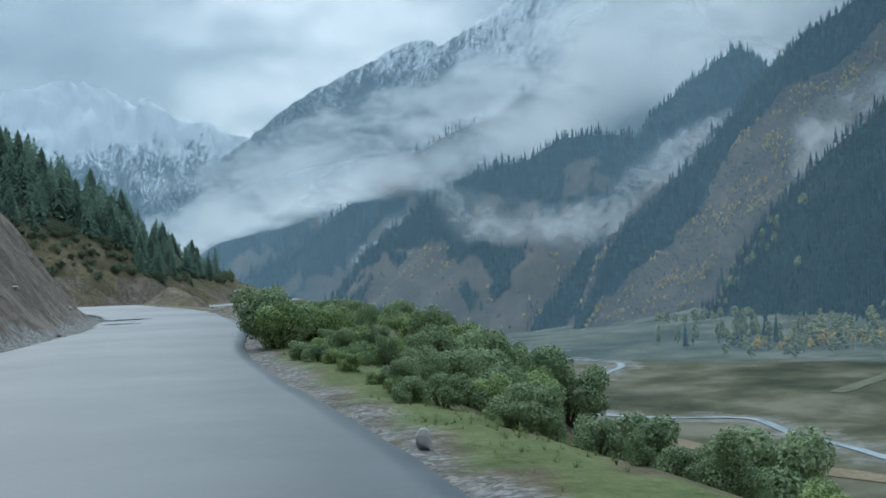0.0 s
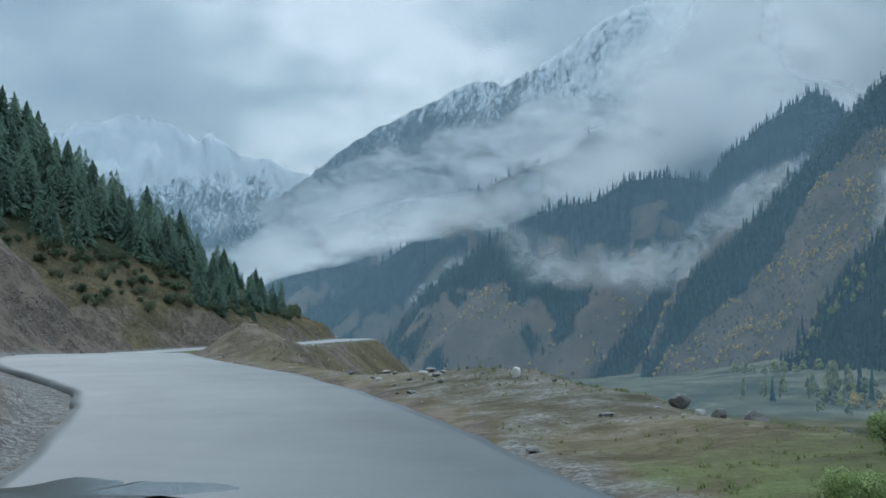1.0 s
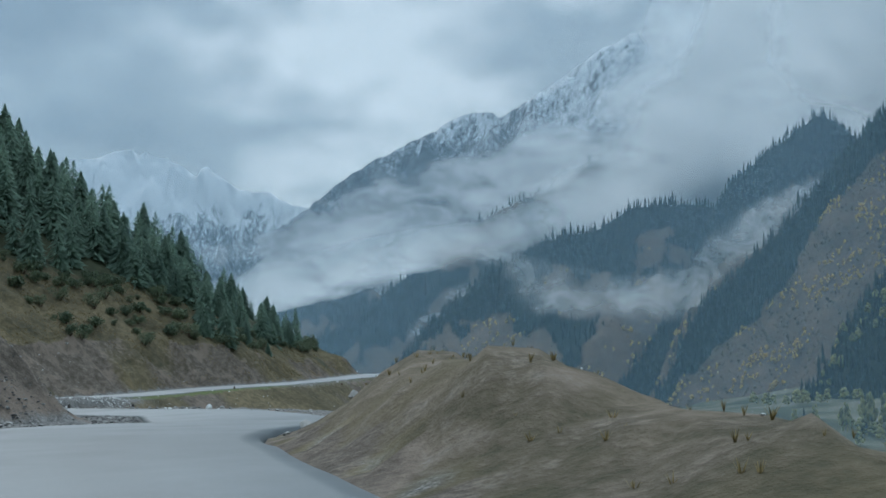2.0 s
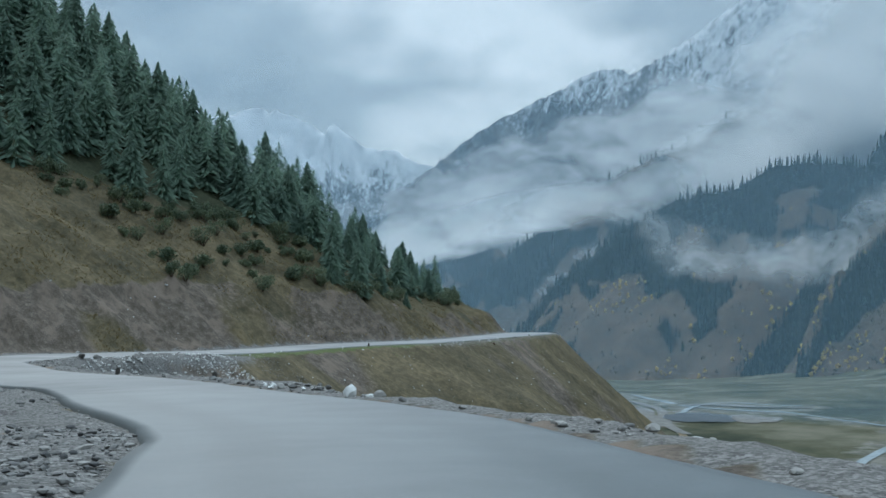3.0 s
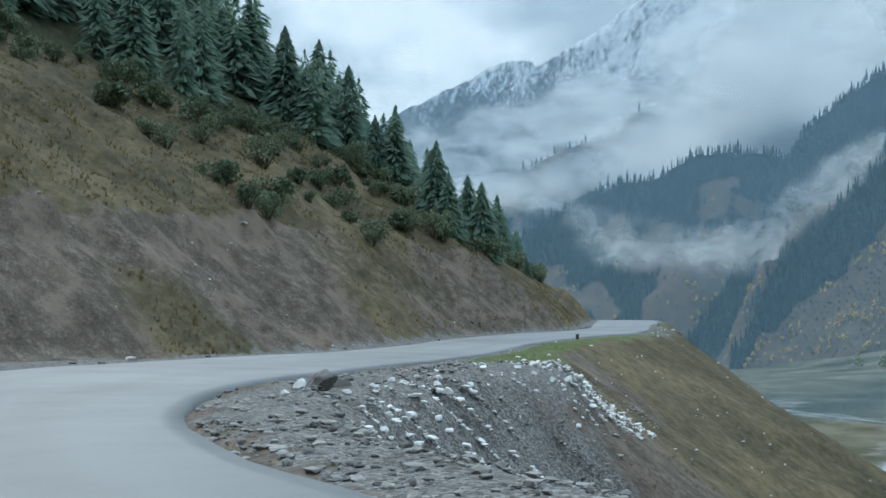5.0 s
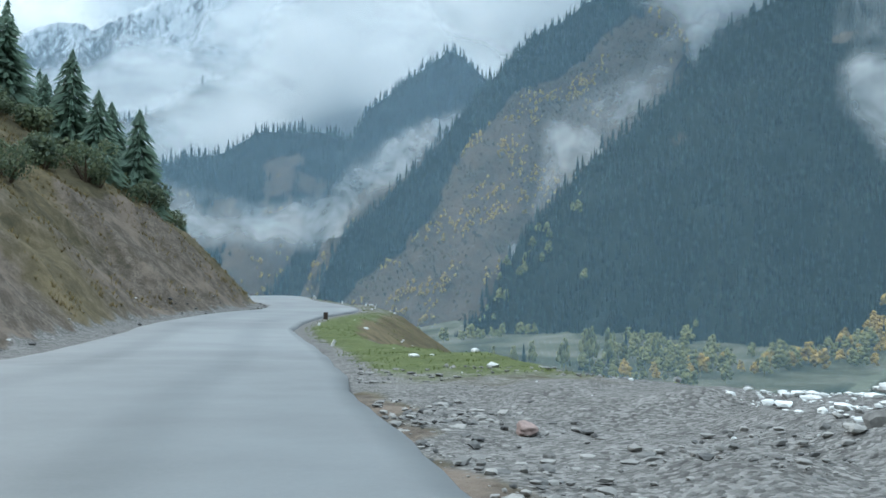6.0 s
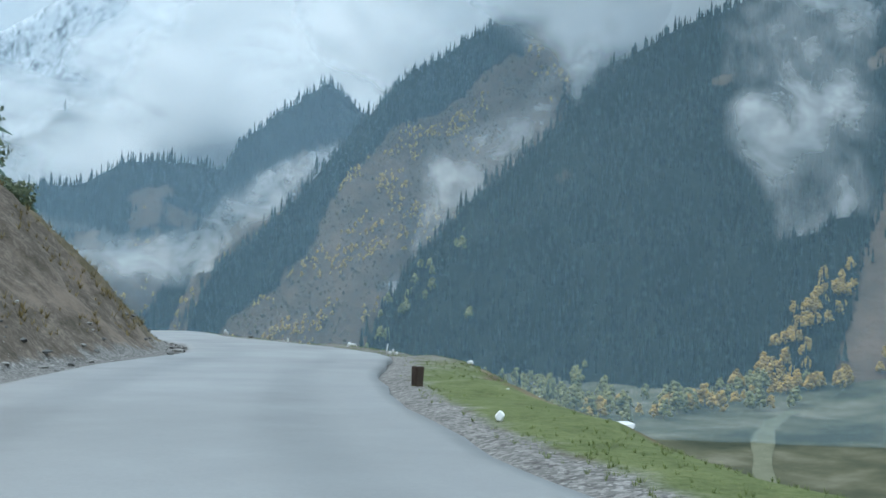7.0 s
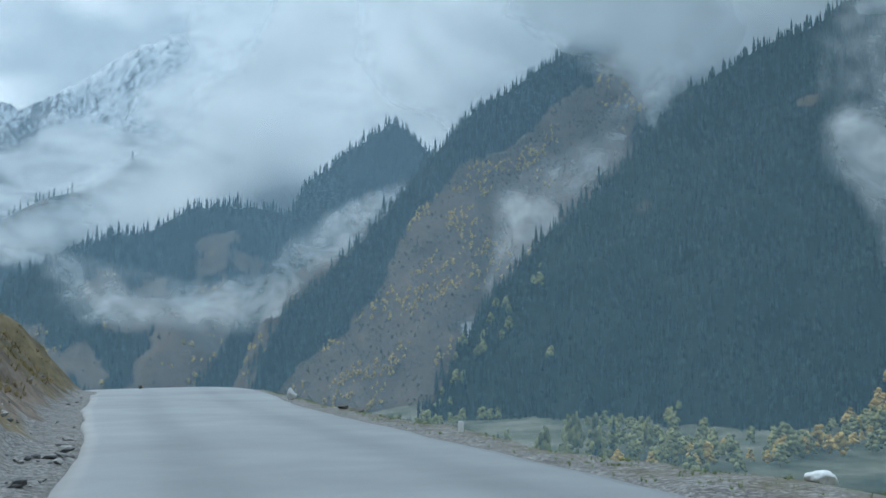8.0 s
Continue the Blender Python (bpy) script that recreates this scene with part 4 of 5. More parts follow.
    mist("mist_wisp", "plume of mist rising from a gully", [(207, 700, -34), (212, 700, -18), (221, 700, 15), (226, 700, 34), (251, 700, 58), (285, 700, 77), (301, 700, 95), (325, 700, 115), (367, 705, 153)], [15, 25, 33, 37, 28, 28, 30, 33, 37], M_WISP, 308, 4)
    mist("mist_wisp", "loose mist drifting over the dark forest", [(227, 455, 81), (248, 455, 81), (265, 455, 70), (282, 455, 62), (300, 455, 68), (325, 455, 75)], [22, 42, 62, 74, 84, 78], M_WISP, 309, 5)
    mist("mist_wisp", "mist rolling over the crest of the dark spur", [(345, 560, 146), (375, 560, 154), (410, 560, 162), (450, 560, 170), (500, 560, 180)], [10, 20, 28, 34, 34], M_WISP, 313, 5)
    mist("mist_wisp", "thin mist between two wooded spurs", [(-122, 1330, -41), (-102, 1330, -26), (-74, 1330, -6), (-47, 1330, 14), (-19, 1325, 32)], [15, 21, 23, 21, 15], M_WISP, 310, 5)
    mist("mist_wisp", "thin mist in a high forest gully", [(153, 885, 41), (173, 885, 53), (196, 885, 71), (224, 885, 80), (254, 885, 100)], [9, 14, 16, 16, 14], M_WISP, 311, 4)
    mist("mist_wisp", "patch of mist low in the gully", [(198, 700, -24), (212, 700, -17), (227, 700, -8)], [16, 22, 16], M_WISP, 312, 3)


build_mist()


# ------------------------------------------------------------------ near trees
def conifer_mesh(bm_trunk, bm_crown, height, rng, spread=0.28, bare=0.03, dense=3.4):
    """A spruce of whorled drooping boughs on a tapered trunk."""
    r0 = height * 0.014 + 0.03
    ring_old = None
    for k in range(7):
        z = height * 0.97 * k / 6
        r = r0 * (1 - 0.92 * k / 6)
        ring = [bm_trunk.verts.new((r * math.cos(a) + 0.02 * k * math.sin(k), r * math.sin(a), z)) for a in np.linspace(0, 2 * math.pi, 7)[:-1]]
        if ring_old:
            for i in range(6):
                bm_trunk.faces.new((ring_old[i], ring_old[(i + 1) % 6], ring[(i + 1) % 6], ring[i]))
        ring_old = ring
    for k in range(int(110 * dense + 28 * dense * height)):
        f = rng.random() ** 1.25
        reach = height * spread * ((1 - f) ** 0.68 + 0.03) * (0.8 + 0.2 * math.sin(k * 12.9898 + 40 * f)) * (0.55 + 0.45 * min(1, f * 7 + 0.5))
        z = height * (bare + (0.985 - bare) * f)
        a = rng.uniform(0, 2 * math.pi)
        L = reach * rng.uniform(0.7, 1.12)
        u0 = L * rng.uniform(0.0, 0.45)
        droop = (L - u0) * rng.uniform(0.25, 0.75)
        w = (0.035 + 0.02 * height * (1 - 0.6 * f)) * rng.uniform(0.7, 1.4)
        ca, sa = math.cos(a), math.sin(a)

        def P(u, v, h):
            return bm_crown.verts.new((ca * u - sa * v, sa * u + ca * v, z + h))
        root, tip = P(u0, 0, 0.02 * height), P(L, rng.uniform(-0.4, 0.4) * w, -droop)
        mid = u0 + (L - u0) * rng.uniform(0.45, 0.7)
        one, two = P(mid, w, -droop * 0.55 - 0.5 * w), P(mid, -w, -droop * 0.55 - 0.5 * w)
        keel = P(mid, 0, -droop * 0.35)
        for tri in ((root, one, keel), (keel, one, tip), (root, keel, two), (keel, tip, two)):
            bm_crown.faces.new(tri)
    top = [bm_crown.verts.new(p) for p in ((0.04, 0, height * 0.93), (-0.03, 0.03, height * 0.93), (-0.02, -0.04, height * 0.93), (0, 0, height * 1.03))]
    for i in range(3):
        bm_crown.faces.new((top[i], top[(i + 1) % 3], top[3]))


def make_conifer(height, seed, at, label, spread=0.2):
    rng = random.Random(seed)
    t = thing("conifer_tree", label, "tree", at, "conifers on the hillside")
    bt, bc = bmesh.new(), bmesh.new()
    conifer_mesh(bt, bc, height, rng, spread)
    part("trunk", bt, M_BARK, t)
    part("crown", bc, M_SPRUCE, t)
    return t


def leafy_mesh(bm, width, height, n, rng, size, lumps=9, squash=0.9):
    """A shrub's leaves: small folded leaves over uneven lumps, denser outside."""
    centres = []
    for _ in range(lumps):
        a, q = rng.uniform(0, 2 * math.pi), width * 0.33 * math.sqrt(rng.random())
        centres.append((q * math.cos(a), q * math.sin(a), height * rng.uniform(0.25, 0.72), rng.uniform(0.55, 1.0)))
    for _ in range(n):
        cx, cy, cz, s = rng.choice(centres)
        d = Vector((rng.gauss(0, 1), rng.gauss(0, 1), rng.gauss(0.15, 1))).normalized()
        rad = s * (0.55 + 0.45 * rng.random() ** 0.4)
        p = Vector((cx + d.x * rad * width * 0.24, cy + d.y * rad * width * 0.24, max(0.03, cz + d.z * rad * height * 0.32 * squash)))
        side = d.cross(Vector((rng.gauss(0, 1), rng.gauss(0, 1), rng.gauss(0, 1)))).normalized()
        along = (d.cross(side) + d * rng.uniform(-0.3, 0.8)).normalized()
        k = size * rng.uniform(0.6, 1.4)
        v = [bm.verts.new(q) for q in (p, p + along * k * 0.5 + side * k * 0.3, p + along * k, p + along * k * 0.5 - side * k * 0.3)]
        bm.faces.new(v)


def make_shrub(name, label, width, height, n, seed, size, leaf, at=(0, 0, 0), group="", stems=5):
    rng = random.Random(seed)
    t = thing(name, label, "shrub", at, group)
    bs, bl = bmesh.new(), bmesh.new()
    for k in range(stems):
        a = 2 * math.pi * k / stems + rng.uniform(-0.4, 0.4)
        foot = Vector((0.05 * math.cos(a), 0.05 * math.sin(a), -0.05))
        tip = Vector((width * 0.28 * math.cos(a), width * 0.28 * math.sin(a), height * rng.uniform(0.32, 0.5)))
        old = None
        for i in range(4):
            c = foot.lerp(tip, i / 3) + Vector((0, 0, 0.08 * height * math.sin(i)))
            r = 0.03 * height * (1 - 0.28 * i) + 0.004
            ring = [bs.verts.new(c + Vector((r * math.cos(b), r * math.sin(b), 0))) for b in (0, 1.57, 3.14, 4.71)]
            if old:
                for j in range(4):
                    bs.faces.new((old[j], old[(j + 1) % 4], ring[(j + 1) % 4], ring[j]))
            old = ring
    leafy_mesh(bl, width, height, n, rng, size)
    part("stem", bs, M_BARK, t)
    part("foliage", bl, leaf, t)
    return t


def hill_places(n, seed, box, want, gap):
    """Random places on the hillside where want(cover) holds, at least gap apart."""
    rng = np.random.default_rng(seed)
    x, y = rng.uniform(box[0], box[1], n * 14), rng.uniform(box[2], box[3], n * 14)
    t = terrain(x, y)
    ok = want(*t)
    x, y, z = x[ok], y[ok], t[0][ok]
    cells, out = {}, []
    for a, b, c in zip(x, y, z):
        key = (int(a // gap), int(b // gap))
        if any((a - p[0]) ** 2 + (b - p[1]) ** 2 < gap * gap for i in (-1, 0, 1) for j in (-1, 0, 1) for p in cells.get((key[0] + i, key[1] + j), ())):
            continue
        cells.setdefault(key, []).append((a, b))
        out.append((a, b, c))
        if len(out) >= n:
            break
    return out


SPRUCE_LABEL = "dark green spruce with drooping boughs on the steep hillside"
conifers = [make_conifer(h, 10 + i, (0, 0, 0), SPRUCE_LABEL, sp) for i, (h, sp) in
            enumerate(((7.6, 0.29), (6.6, 0.33), (8.4, 0.27), (5.4, 0.36), (6.0, 0.33), (4.4, 0.38)))]


def plant_conifers():
    rng = random.Random(5)
    # the trees that stand out against the sky, then the rest of the wood's near edge
    chosen = [(-56, 185.9, 8.2), (-58.4, 187.0, 7.6), (-69.2, 194, 8.2), (-66.2, 191.7, 6.8), (-53.5, 195.9, 7.6), (-44.6, 190.3, 6.4), (-47.1, 191.7, 5.8), (-38.8, 177.4, 5.6), (-37.7, 174.8, 4.6), (-40.8, 180.5, 4.8), (-50.4, 189.8, 6.4), (-62.1, 189.8, 7.0), (-42.6, 184.2, 5.2), (-36.9, 158.4, 4.6), (-42.8, 159.0, 5.0), (-44.9, 155.2, 6.8), (-47.4, 152.9, 6.2), (-50.6, 150.5, 7.8), (-39.2, 165.5, 4.4), (-38.6, 170.2, 4.6), (-54.7, 147.7, 7.0)]
    tops = {(-56, 185.9): 10.6, (-69.2, 194): 16.9, (-53.5, 195.9): 6.7, (-44.6, 190.3): -0.5, (-38.8, 177.4): -3.6, (-36.9, 158.4): -5.7}
    spots = []
    for x, y, h in chosen:
        z = ground_z(x, y)
        h = min(max(tops[(x, y)] - z, 1.6), 7.5) if (x, y) in tops else h * (0.72 if y < 180 else 0.8)
        spots.append((x, y, z, h))
    spots += [(x, y, ground_z(x, y), h) for x, y, h in ((-39.6, 150, 4.4), (-40.4, 154, 4.0), (-39.0, 156.5, 3.0), (-41.2, 147.5, 3.6), (-42.2, 151.5, 4.8))]
    wood = hill_places(260, 6, (-108, -33, 86, 206), lambda z, g, l, s, f, v, d, k: (f > 0.6) & (d < -6), 2.5)
    spots += [(x, y, z, min(rng.uniform(2.4, 4.4) + 0.3 * max(0, z + 3.5), rng.uniform(5.2, 7.8))) for x, y, z in wood]
    sizes = [7.6, 6.6, 8.4, 5.4, 6.0, 4.4]
    for i, (x, y, z, h) in enumerate(spots):
        k = min(range(6), key=lambda j: abs(sizes[j] - h) + rng.random() * 1.2)
        s = h / sizes[k]
        copy_thing(conifers[k], pose(x, y, z - 0.15, rng.uniform(-2, 2), rng.uniform(-2, 2), rng.uniform(0, 360)) @ Matrix.Scale(s, 4))
    for k, c in enumerate(conifers):
        x, y = (-62 - 3.2 * k, 110 + 5 * k)
        c.location = (x, y, ground_z(x, y) - 0.15)


plant_conifers()


def plant_wood():
    """The mass of the wood higher up and farther along, too many to count."""
    templates = []
    for s in range(5):
        bt, bc = bmesh.new(), bmesh.new()
        conifer_mesh(bt, bc, 6.0, random.Random(40 + s), 0.29, 0.03, 1.0)
        bc.verts.index_update()
        templates.append((np.array([v.co for v in bc.verts]) / 6.0, np.array([[v.index for v in f.verts] for f in bc.faces])))
        bt.free(), bc.free()
    p = np.array(hill_places(3200, 8, (-200, -36, -10, 215), lambda z, g, l, s, f, v, d, k: (f > 0.55) & (d < -6.5), 1.7))
    h = np.random.default_rng(9).uniform(2.6, 4.6, len(p)) + np.clip(0.25 * (p[:, 2] + 3.5), 0, 3.0)
    scatter("spruce_wood", "dense dark spruce wood covering the steep hillside", "forest", p - (0, 0, 0.2), h, templates, M_SPRUCE, 10, (0.95, 1.35))


plant_wood()


def plant_shrubs():
    rng = random.Random(12)
    kinds = [make_shrub("juniper_bush", "low dark green juniper bush on the dry grass slope", w, h, 700, 60 + i, 0.13, M_JUNIPER, group="bushes above the road cut")
             for i, (w, h) in enumerate(((1.7, 1.1), (1.3, 1.2), (2.2, 1.5), (1.0, 0.7)))]
    spots = hill_places(95, 13, (-75, -32, 112, 190), lambda z, g, l, s, f, v, d, k: (f < 0.55) & (d < -6.2) & (k > 126) & (z > np.interp(k, ROAD_Y, ROAD_Z) + 3), 1.2)
    spots += hill_places(40, 14, (-75, -34, 60, 190), lambda z, g, l, s, f, v, d, k: (f > 0.2) & (f < 0.8) & (d < -6), 1.8)
    for i, (x, y, z) in enumerate(spots):
        m = pose(x, y, z - 0.05, 0, 0, rng.uniform(0, 360)) @ Matrix.Scale(rng.uniform(0.6, 1.35), 4)
        if i < 4:
            kinds[i].matrix_basis = m
        else:
            copy_thing(kinds[i % 4], m)


plant_shrubs()


def plant_roadside_bushes():
    rng = random.Random(15)
    label = "leafy bright green bush on the road's outer bank"
    kinds = [make_shrub("roadside_bush", label, w, h, n * 3, 80 + i, 0.085, leaf, group="bushes along the road", stems=7)
             for i, (w, h, n, leaf) in enumerate(((2.6, 2.1, 2600, M_LEAF), (2.2, 1.9, 2100, M_DULL), (3.1, 2.3, 3200, M_LEAF), (1.8, 2.4, 1700, M_DULL)))]
    spots = []
    for off, lo, hi, dense in ((0.6, 11.5, 18, 0.5), (0.7, 6.5, 11.5, 0.5), (0.95, 4.5, 13, 0.5), (1.3, 3, 13, 0.5), (1.35, 13.5, 19, 0.55), (1.0, 18.5, 25.5, 0.5), (1.6, 18, 26, 0.6), (1.7, 2, 13, 0.7), (2.3, 10, 26, 0.75), (3.1, 13, 26, 0.9), (3.9, 14, 25, 1.0), (4.9, 15, 24, 1.2)):
        for y in np.arange(lo, hi, dense):
            y = y + rng.uniform(-0.3, 0.3)
            j = int(np.argmin(np.abs(LINE[:, 1] - y)))
            x, y = LINE[j] + RIGHTWARD[j] * (off + rng.uniform(-0.25, 0.25))
            rise = CENTRE_Z[j] + np.interp(y, [0, 8, 12, 15, 19, 26], [0.12, 0.28, 0.5, 0.72, 0.62, 0.5]) + 0.1 * (off - 1) + rng.uniform(-0.15, 0.15) - ground_z(float(x), float(y))
            spots.append((float(x), float(y), min(max(rise / 1.45, 0.28), 1.2) * rng.uniform(0.85, 1.2)))
    for i, (x, y, s) in enumerate(spots):
        m = pose(x, y, ground_z(x, y) - 0.05, 0, 0, rng.uniform(0, 360)) @ Matrix.Scale(s, 4)
        if i < 4:
            kinds[i].matrix_basis = m
        else:
            copy_thing(kinds[rng.randrange(4)], m)


plant_roadside_bushes()


# ------------------------------------------------------------------ stones
def rock_data(seed, subdivisions=2, jag=0.16, flat=0.8):
    """A broken stone: a lumpy ball cut by a few random flat faces."""
    bm = bmesh.new()
    bmesh.ops.create_icosphere(bm, subdivisions=subdivisions, radius=0.5)
    co = np.array([v.co for v in bm.verts])
    n = fbm(co[:, 0] * 2 + seed * 7.1, co[:, 1] * 2, co[:, 2] * 2, 3, seed)
    co = co * (1 + jag * n)[:, None]
    rng = np.random.default_rng(seed)
    for _ in range(9):
        d = rng.normal(size=3)
        d /= np.linalg.norm(d)
        over = np.maximum(0, co @ d - rng.uniform(0.22, 0.40))
        co = co - over[:, None] * d
    if subdivisions > 2:
        co = co * (1 + 0.07 * fbm(co[:, 0] * 6, co[:, 1] * 6, co[:, 2] * 6 + seed, 3, seed + 1))[:, None]
    for v, p in zip(bm.verts, co):
        v.co = (p[0], p[1], p[2] * flat)
    return bm


def make_rock(name, label, at, size, material, seed, turn=0.0, sink=0.12, group="", jag=0.16, tilt=(0, 0)):
    bm = rock_data(seed, 4 if max(size) > 0.28 else 2, jag)
    for v in bm.verts:
        v.co.x, v.co.y, v.co.z = v.co.x * size[0], v.co.y * size[1], v.co.z * size[2] * 1.3
    me = bpy.data.meshes.new(name)
    bm.to_mesh(me)
    bm.free()
    me.materials.append(material)
    me.polygons.foreach_set("use_smooth", np.full(len(me.polygons), max(size) > 0.28))
    ob = new(name, me)
    z = ground_z(*at)
    ob.matrix_basis = pose(at[0], at[1], z + size[2] * (0.42 - sink), tilt[0], tilt[1], turn)
    return tagged(ob, label, "rock", group)


def lay_stones():
    templates = []
    for s in range(6):
        bm = rock_data(400 + s, 1, 0.25, 0.7)
        v = np.array([q.co for q in bm.verts])
        v[:, 2] += 0.25
        templates.append((v, np.array([[q.index for q in f.verts] for f in bm.faces])))
        bm.free()

    def strew(name, label, n, box, want, lo, hi, material, seed):
        q = np.random.default_rng(seed)
        x, y = q.uniform(box[0], box[1], n * 6), q.uniform(box[2], box[3], n * 6)
        t = terrain(x, y)
        ok = np.where(want(*t) & (q.random(len(x)) < 0.45 + 0.8 * fbm(x / 1.8, y / 1.8, 0, 3, seed)))[0][:n]
        p = np.stack([x[ok], y[ok], t[0][ok] - 0.01], 1)
        h = lo * (hi / lo) ** (q.random(len(ok)) ** 2.2)
        scatter(name, label, "stones", p, h, templates, material, seed, (0.9, 1.9))

    half = lambda k: np.interp(k, *WIDTHS) / 2
    strew("verge_gravel", "loose grey broken stone on the outer verge", 8000, (-44, -2, 26.5, 96), lambda z, g, l, s, f, v, d, k: (d > half(k) + 0.05) & (g > 0.4) & (d < half(k) + np.interp(k, [36, 39, 54, 58], [3.5, 0.6, 0.6, 3.5])), 0.015, 0.12, M_STONE, 21)
    strew("verge_gravel", "grey silt-covered broken stone on the rubble apron", 11000, (-43, -32, 92, 117), lambda z, g, l, s, f, v, d, k: (d > half(k) + 0.08) & (d < half(k) + 5), 0.012, 0.085, M_STONE, 22)
    strew("pale_rubble", "chalky white broken stone spilled over the apron's rim", 3200, (-39.2, -34.5, 100, 111), lambda z, g, l, s, f, v, d, k: (d > half(k) + 2.0 + 0.1 * (k - 104)) & (d < half(k) + 4.2 + 0.15 * (k - 104)), 0.015, 0.11, M_PALE, 23)
    strew("slope_debris", "grey stone debris at the foot of the road cut", 6500, (-56, -4, 6, 180), lambda z, g, l, s, f, v, d, k: (d < -half(k) - 0.03) & (d > -half(k) - 1.3), 0.012, 0.13, M_STONE, 24)
    strew("slope_debris", "pinkish grey rubble heaped at the inner bend", 4500, (-46, -18, 54, 98), lambda z, g, l, s, f, v, d, k: (d < -half(k) - 0.03) & (d > -half(k) - 4.5), 0.015, 0.1, M_STONE, 25)
    strew("slope_debris", "pinkish grey broken stone covering the inner bend", 5200, (-26, -16, 54, 68), lambda z, g, l, s, f, v, d, k: (d < -half(k) - 0.05) & (d > -half(k) - 3.2), 0.015, 0.085, M_STONE, 29)
    strew("slope_debris", "broken rock spilling on to the road's inner edge", 2600, (-40, -30, 128, 165), lambda z, g, l, s, f, v, d, k: (d < -half(k) - 0.03) & (d > -half(k) - 1.2), 0.02, 0.14, M_STONE, 28)
    strew("bank_stones", "pale stones scattered on the grassy bank", 900, (-44, -4, 34, 180), lambda z, g, l, s, f, v, d, k: (d > half(k) + 1.2) & (d < half(k) + 14), 0.02, 0.16, M_PALE, 26)
    strew("cut_stones", "pale stones stuck in the bare road cut", 700, (-66, -8, 10, 185), lambda z, g, l, s, f, v, d, k: (s > 0.5) & (d < -half(k) - 0.6), 0.03, 0.18, M_PALE, 27)


lay_stones()


def place_rocks():
    grey = "grey boulder half sunk in the rubble beside the road"
    make_rock("white_rock", "upright white rock on the stony verge", (-8.25, 40.3), (0.3, 0.24, 0.3), M_PALE, 1, 20)
    make_rock("white_rock", "white rock with a flat white slab beside it", (-21.0, 74.0), (0.24, 0.2, 0.28), M_PALE, 2, 40)
    make_rock("white_rock", "flat white stone slab by the road's edge", (-20.75, 74.35), (0.26, 0.16, 0.1), M_PALE, 3, 10)
    make_rock("dark_rock", "upright dark brown rock at the road's edge", (-30.25, 85.5), (0.15, 0.14, 0.3), M_DARK, 4, 0)
    make_rock("dark_rock", "dark brown stump of rock on the verge", (-26.5, 82.8), (0.15, 0.14, 0.24), M_DARK, 5, 30)
    make_rock("boulder", grey, (-39.75, 103.2), (0.46, 0.36, 0.28), M_DARK2, 30, 20, sink=0.3, group="boulders on the verge")
    make_rock("boulder", grey, (-39.5, 101.2), (0.44, 0.36, 0.28), M_DARK2, 31, 70, sink=0.25, group="boulders on the verge")
    make_rock("white_rock", "upright white rock between grey boulders", (-39.85, 101.9), (0.2, 0.16, 0.27), M_PALE, 32, 10)
    make_rock("white_rock", "small white rock beside the boulders", (-40.05, 102.0), (0.15, 0.12, 0.1), M_PALE, 33, 50)
    make_rock("flat_slab", "flat pinkish stone slab on the grey silt", (-39.5, 110.1), (0.3, 0.16, 0.09), M_PINK, 34, 60)
    make_rock("flat_slab", "flat dark stone slab on the gravel", (-40.0, 106.0), (0.26, 0.16, 0.08), M_DARK, 35, 15)
    make_rock("boulder", "grey boulder with a pale top at the bank's rim", (-29.95, 145.8), (0.26, 0.2, 0.15), M_STONE, 36, 30)
    make_rock("white_rock", "broad white boulder banked with brown soil", (-28.55, 153.7), (0.34, 0.2, 0.14), M_PALE, 37, 15, tilt=(0, 12))
    make_rock("boulder", "brown lump of soil and stone behind the white boulder", (-28.15, 153.9), (0.5, 0.4, 0.2), M_SOILROCK, 38, 40)
    make_rock("white_rock", "small white conical stone at the road's edge", (-29.2, 152.3), (0.12, 0.1, 0.17), M_PALE, 39, 0)
    make_rock("white_rock", "white stone on the far road edge", (-26.7, 174.5), (0.3, 0.24, 0.34), M_PALE, 40, 25)
    for k, (x, y) in enumerate(((-27.6, 167.3), (-27.45, 167.0))):
        make_rock("flat_slab", "flat dark slab lying on the grassy verge", (x, y), (0.3, 0.2, 0.08), M_DARK, 41 + k, 20 * k, group="dark slabs")
    make_rock("white_rock", "small white stone with dark twigs in the grass", (-36.05, 131.5), (0.12, 0.1, 0.1), M_PALE, 44, 0)
    for k, (x, y) in enumerate(((-30.6, 146.2), (-30.35, 146.6), (-30.8, 145.4))):
        make_rock("white_rock", "white stone in the verge grass", (x, y), (0.09, 0.07, 0.08), M_PALE, 45 + k, 60 * k, group="white stones in the verge")
    make_rock("white_rock", "pale stone lying in the verge grass", (-2.35, 18.1), (0.13, 0.1, 0.12), M_PALE, 48, 30)
    make_rock("boulder", "small grey upright stone in the verge grass", (-0.1, 4.75), (0.1, 0.08, 0.12), M_STONE, 49, 0)
    make_rock("white_rock", "white rock on top of the rubble heap", (-5.5, 32.6), (0.13, 0.11, 0.15), M_PALE, 60, 10)
    for i, (x, y) in enumerate(((-3.7, 29.3), (-3.45, 29.6), (-3.9, 29.7), (-3.3, 29.1), (-3.6, 29.9), (-4.1, 30.3), (-3.2, 28.6))):
        make_rock("boulder", "dark grey rock in a pile on the rubble heap", (x, y), (0.24 - 0.012 * i, 0.2, 0.17), M_DARK2, 61 + i, 50 * i, sink=0.28, group="dark rock pile")
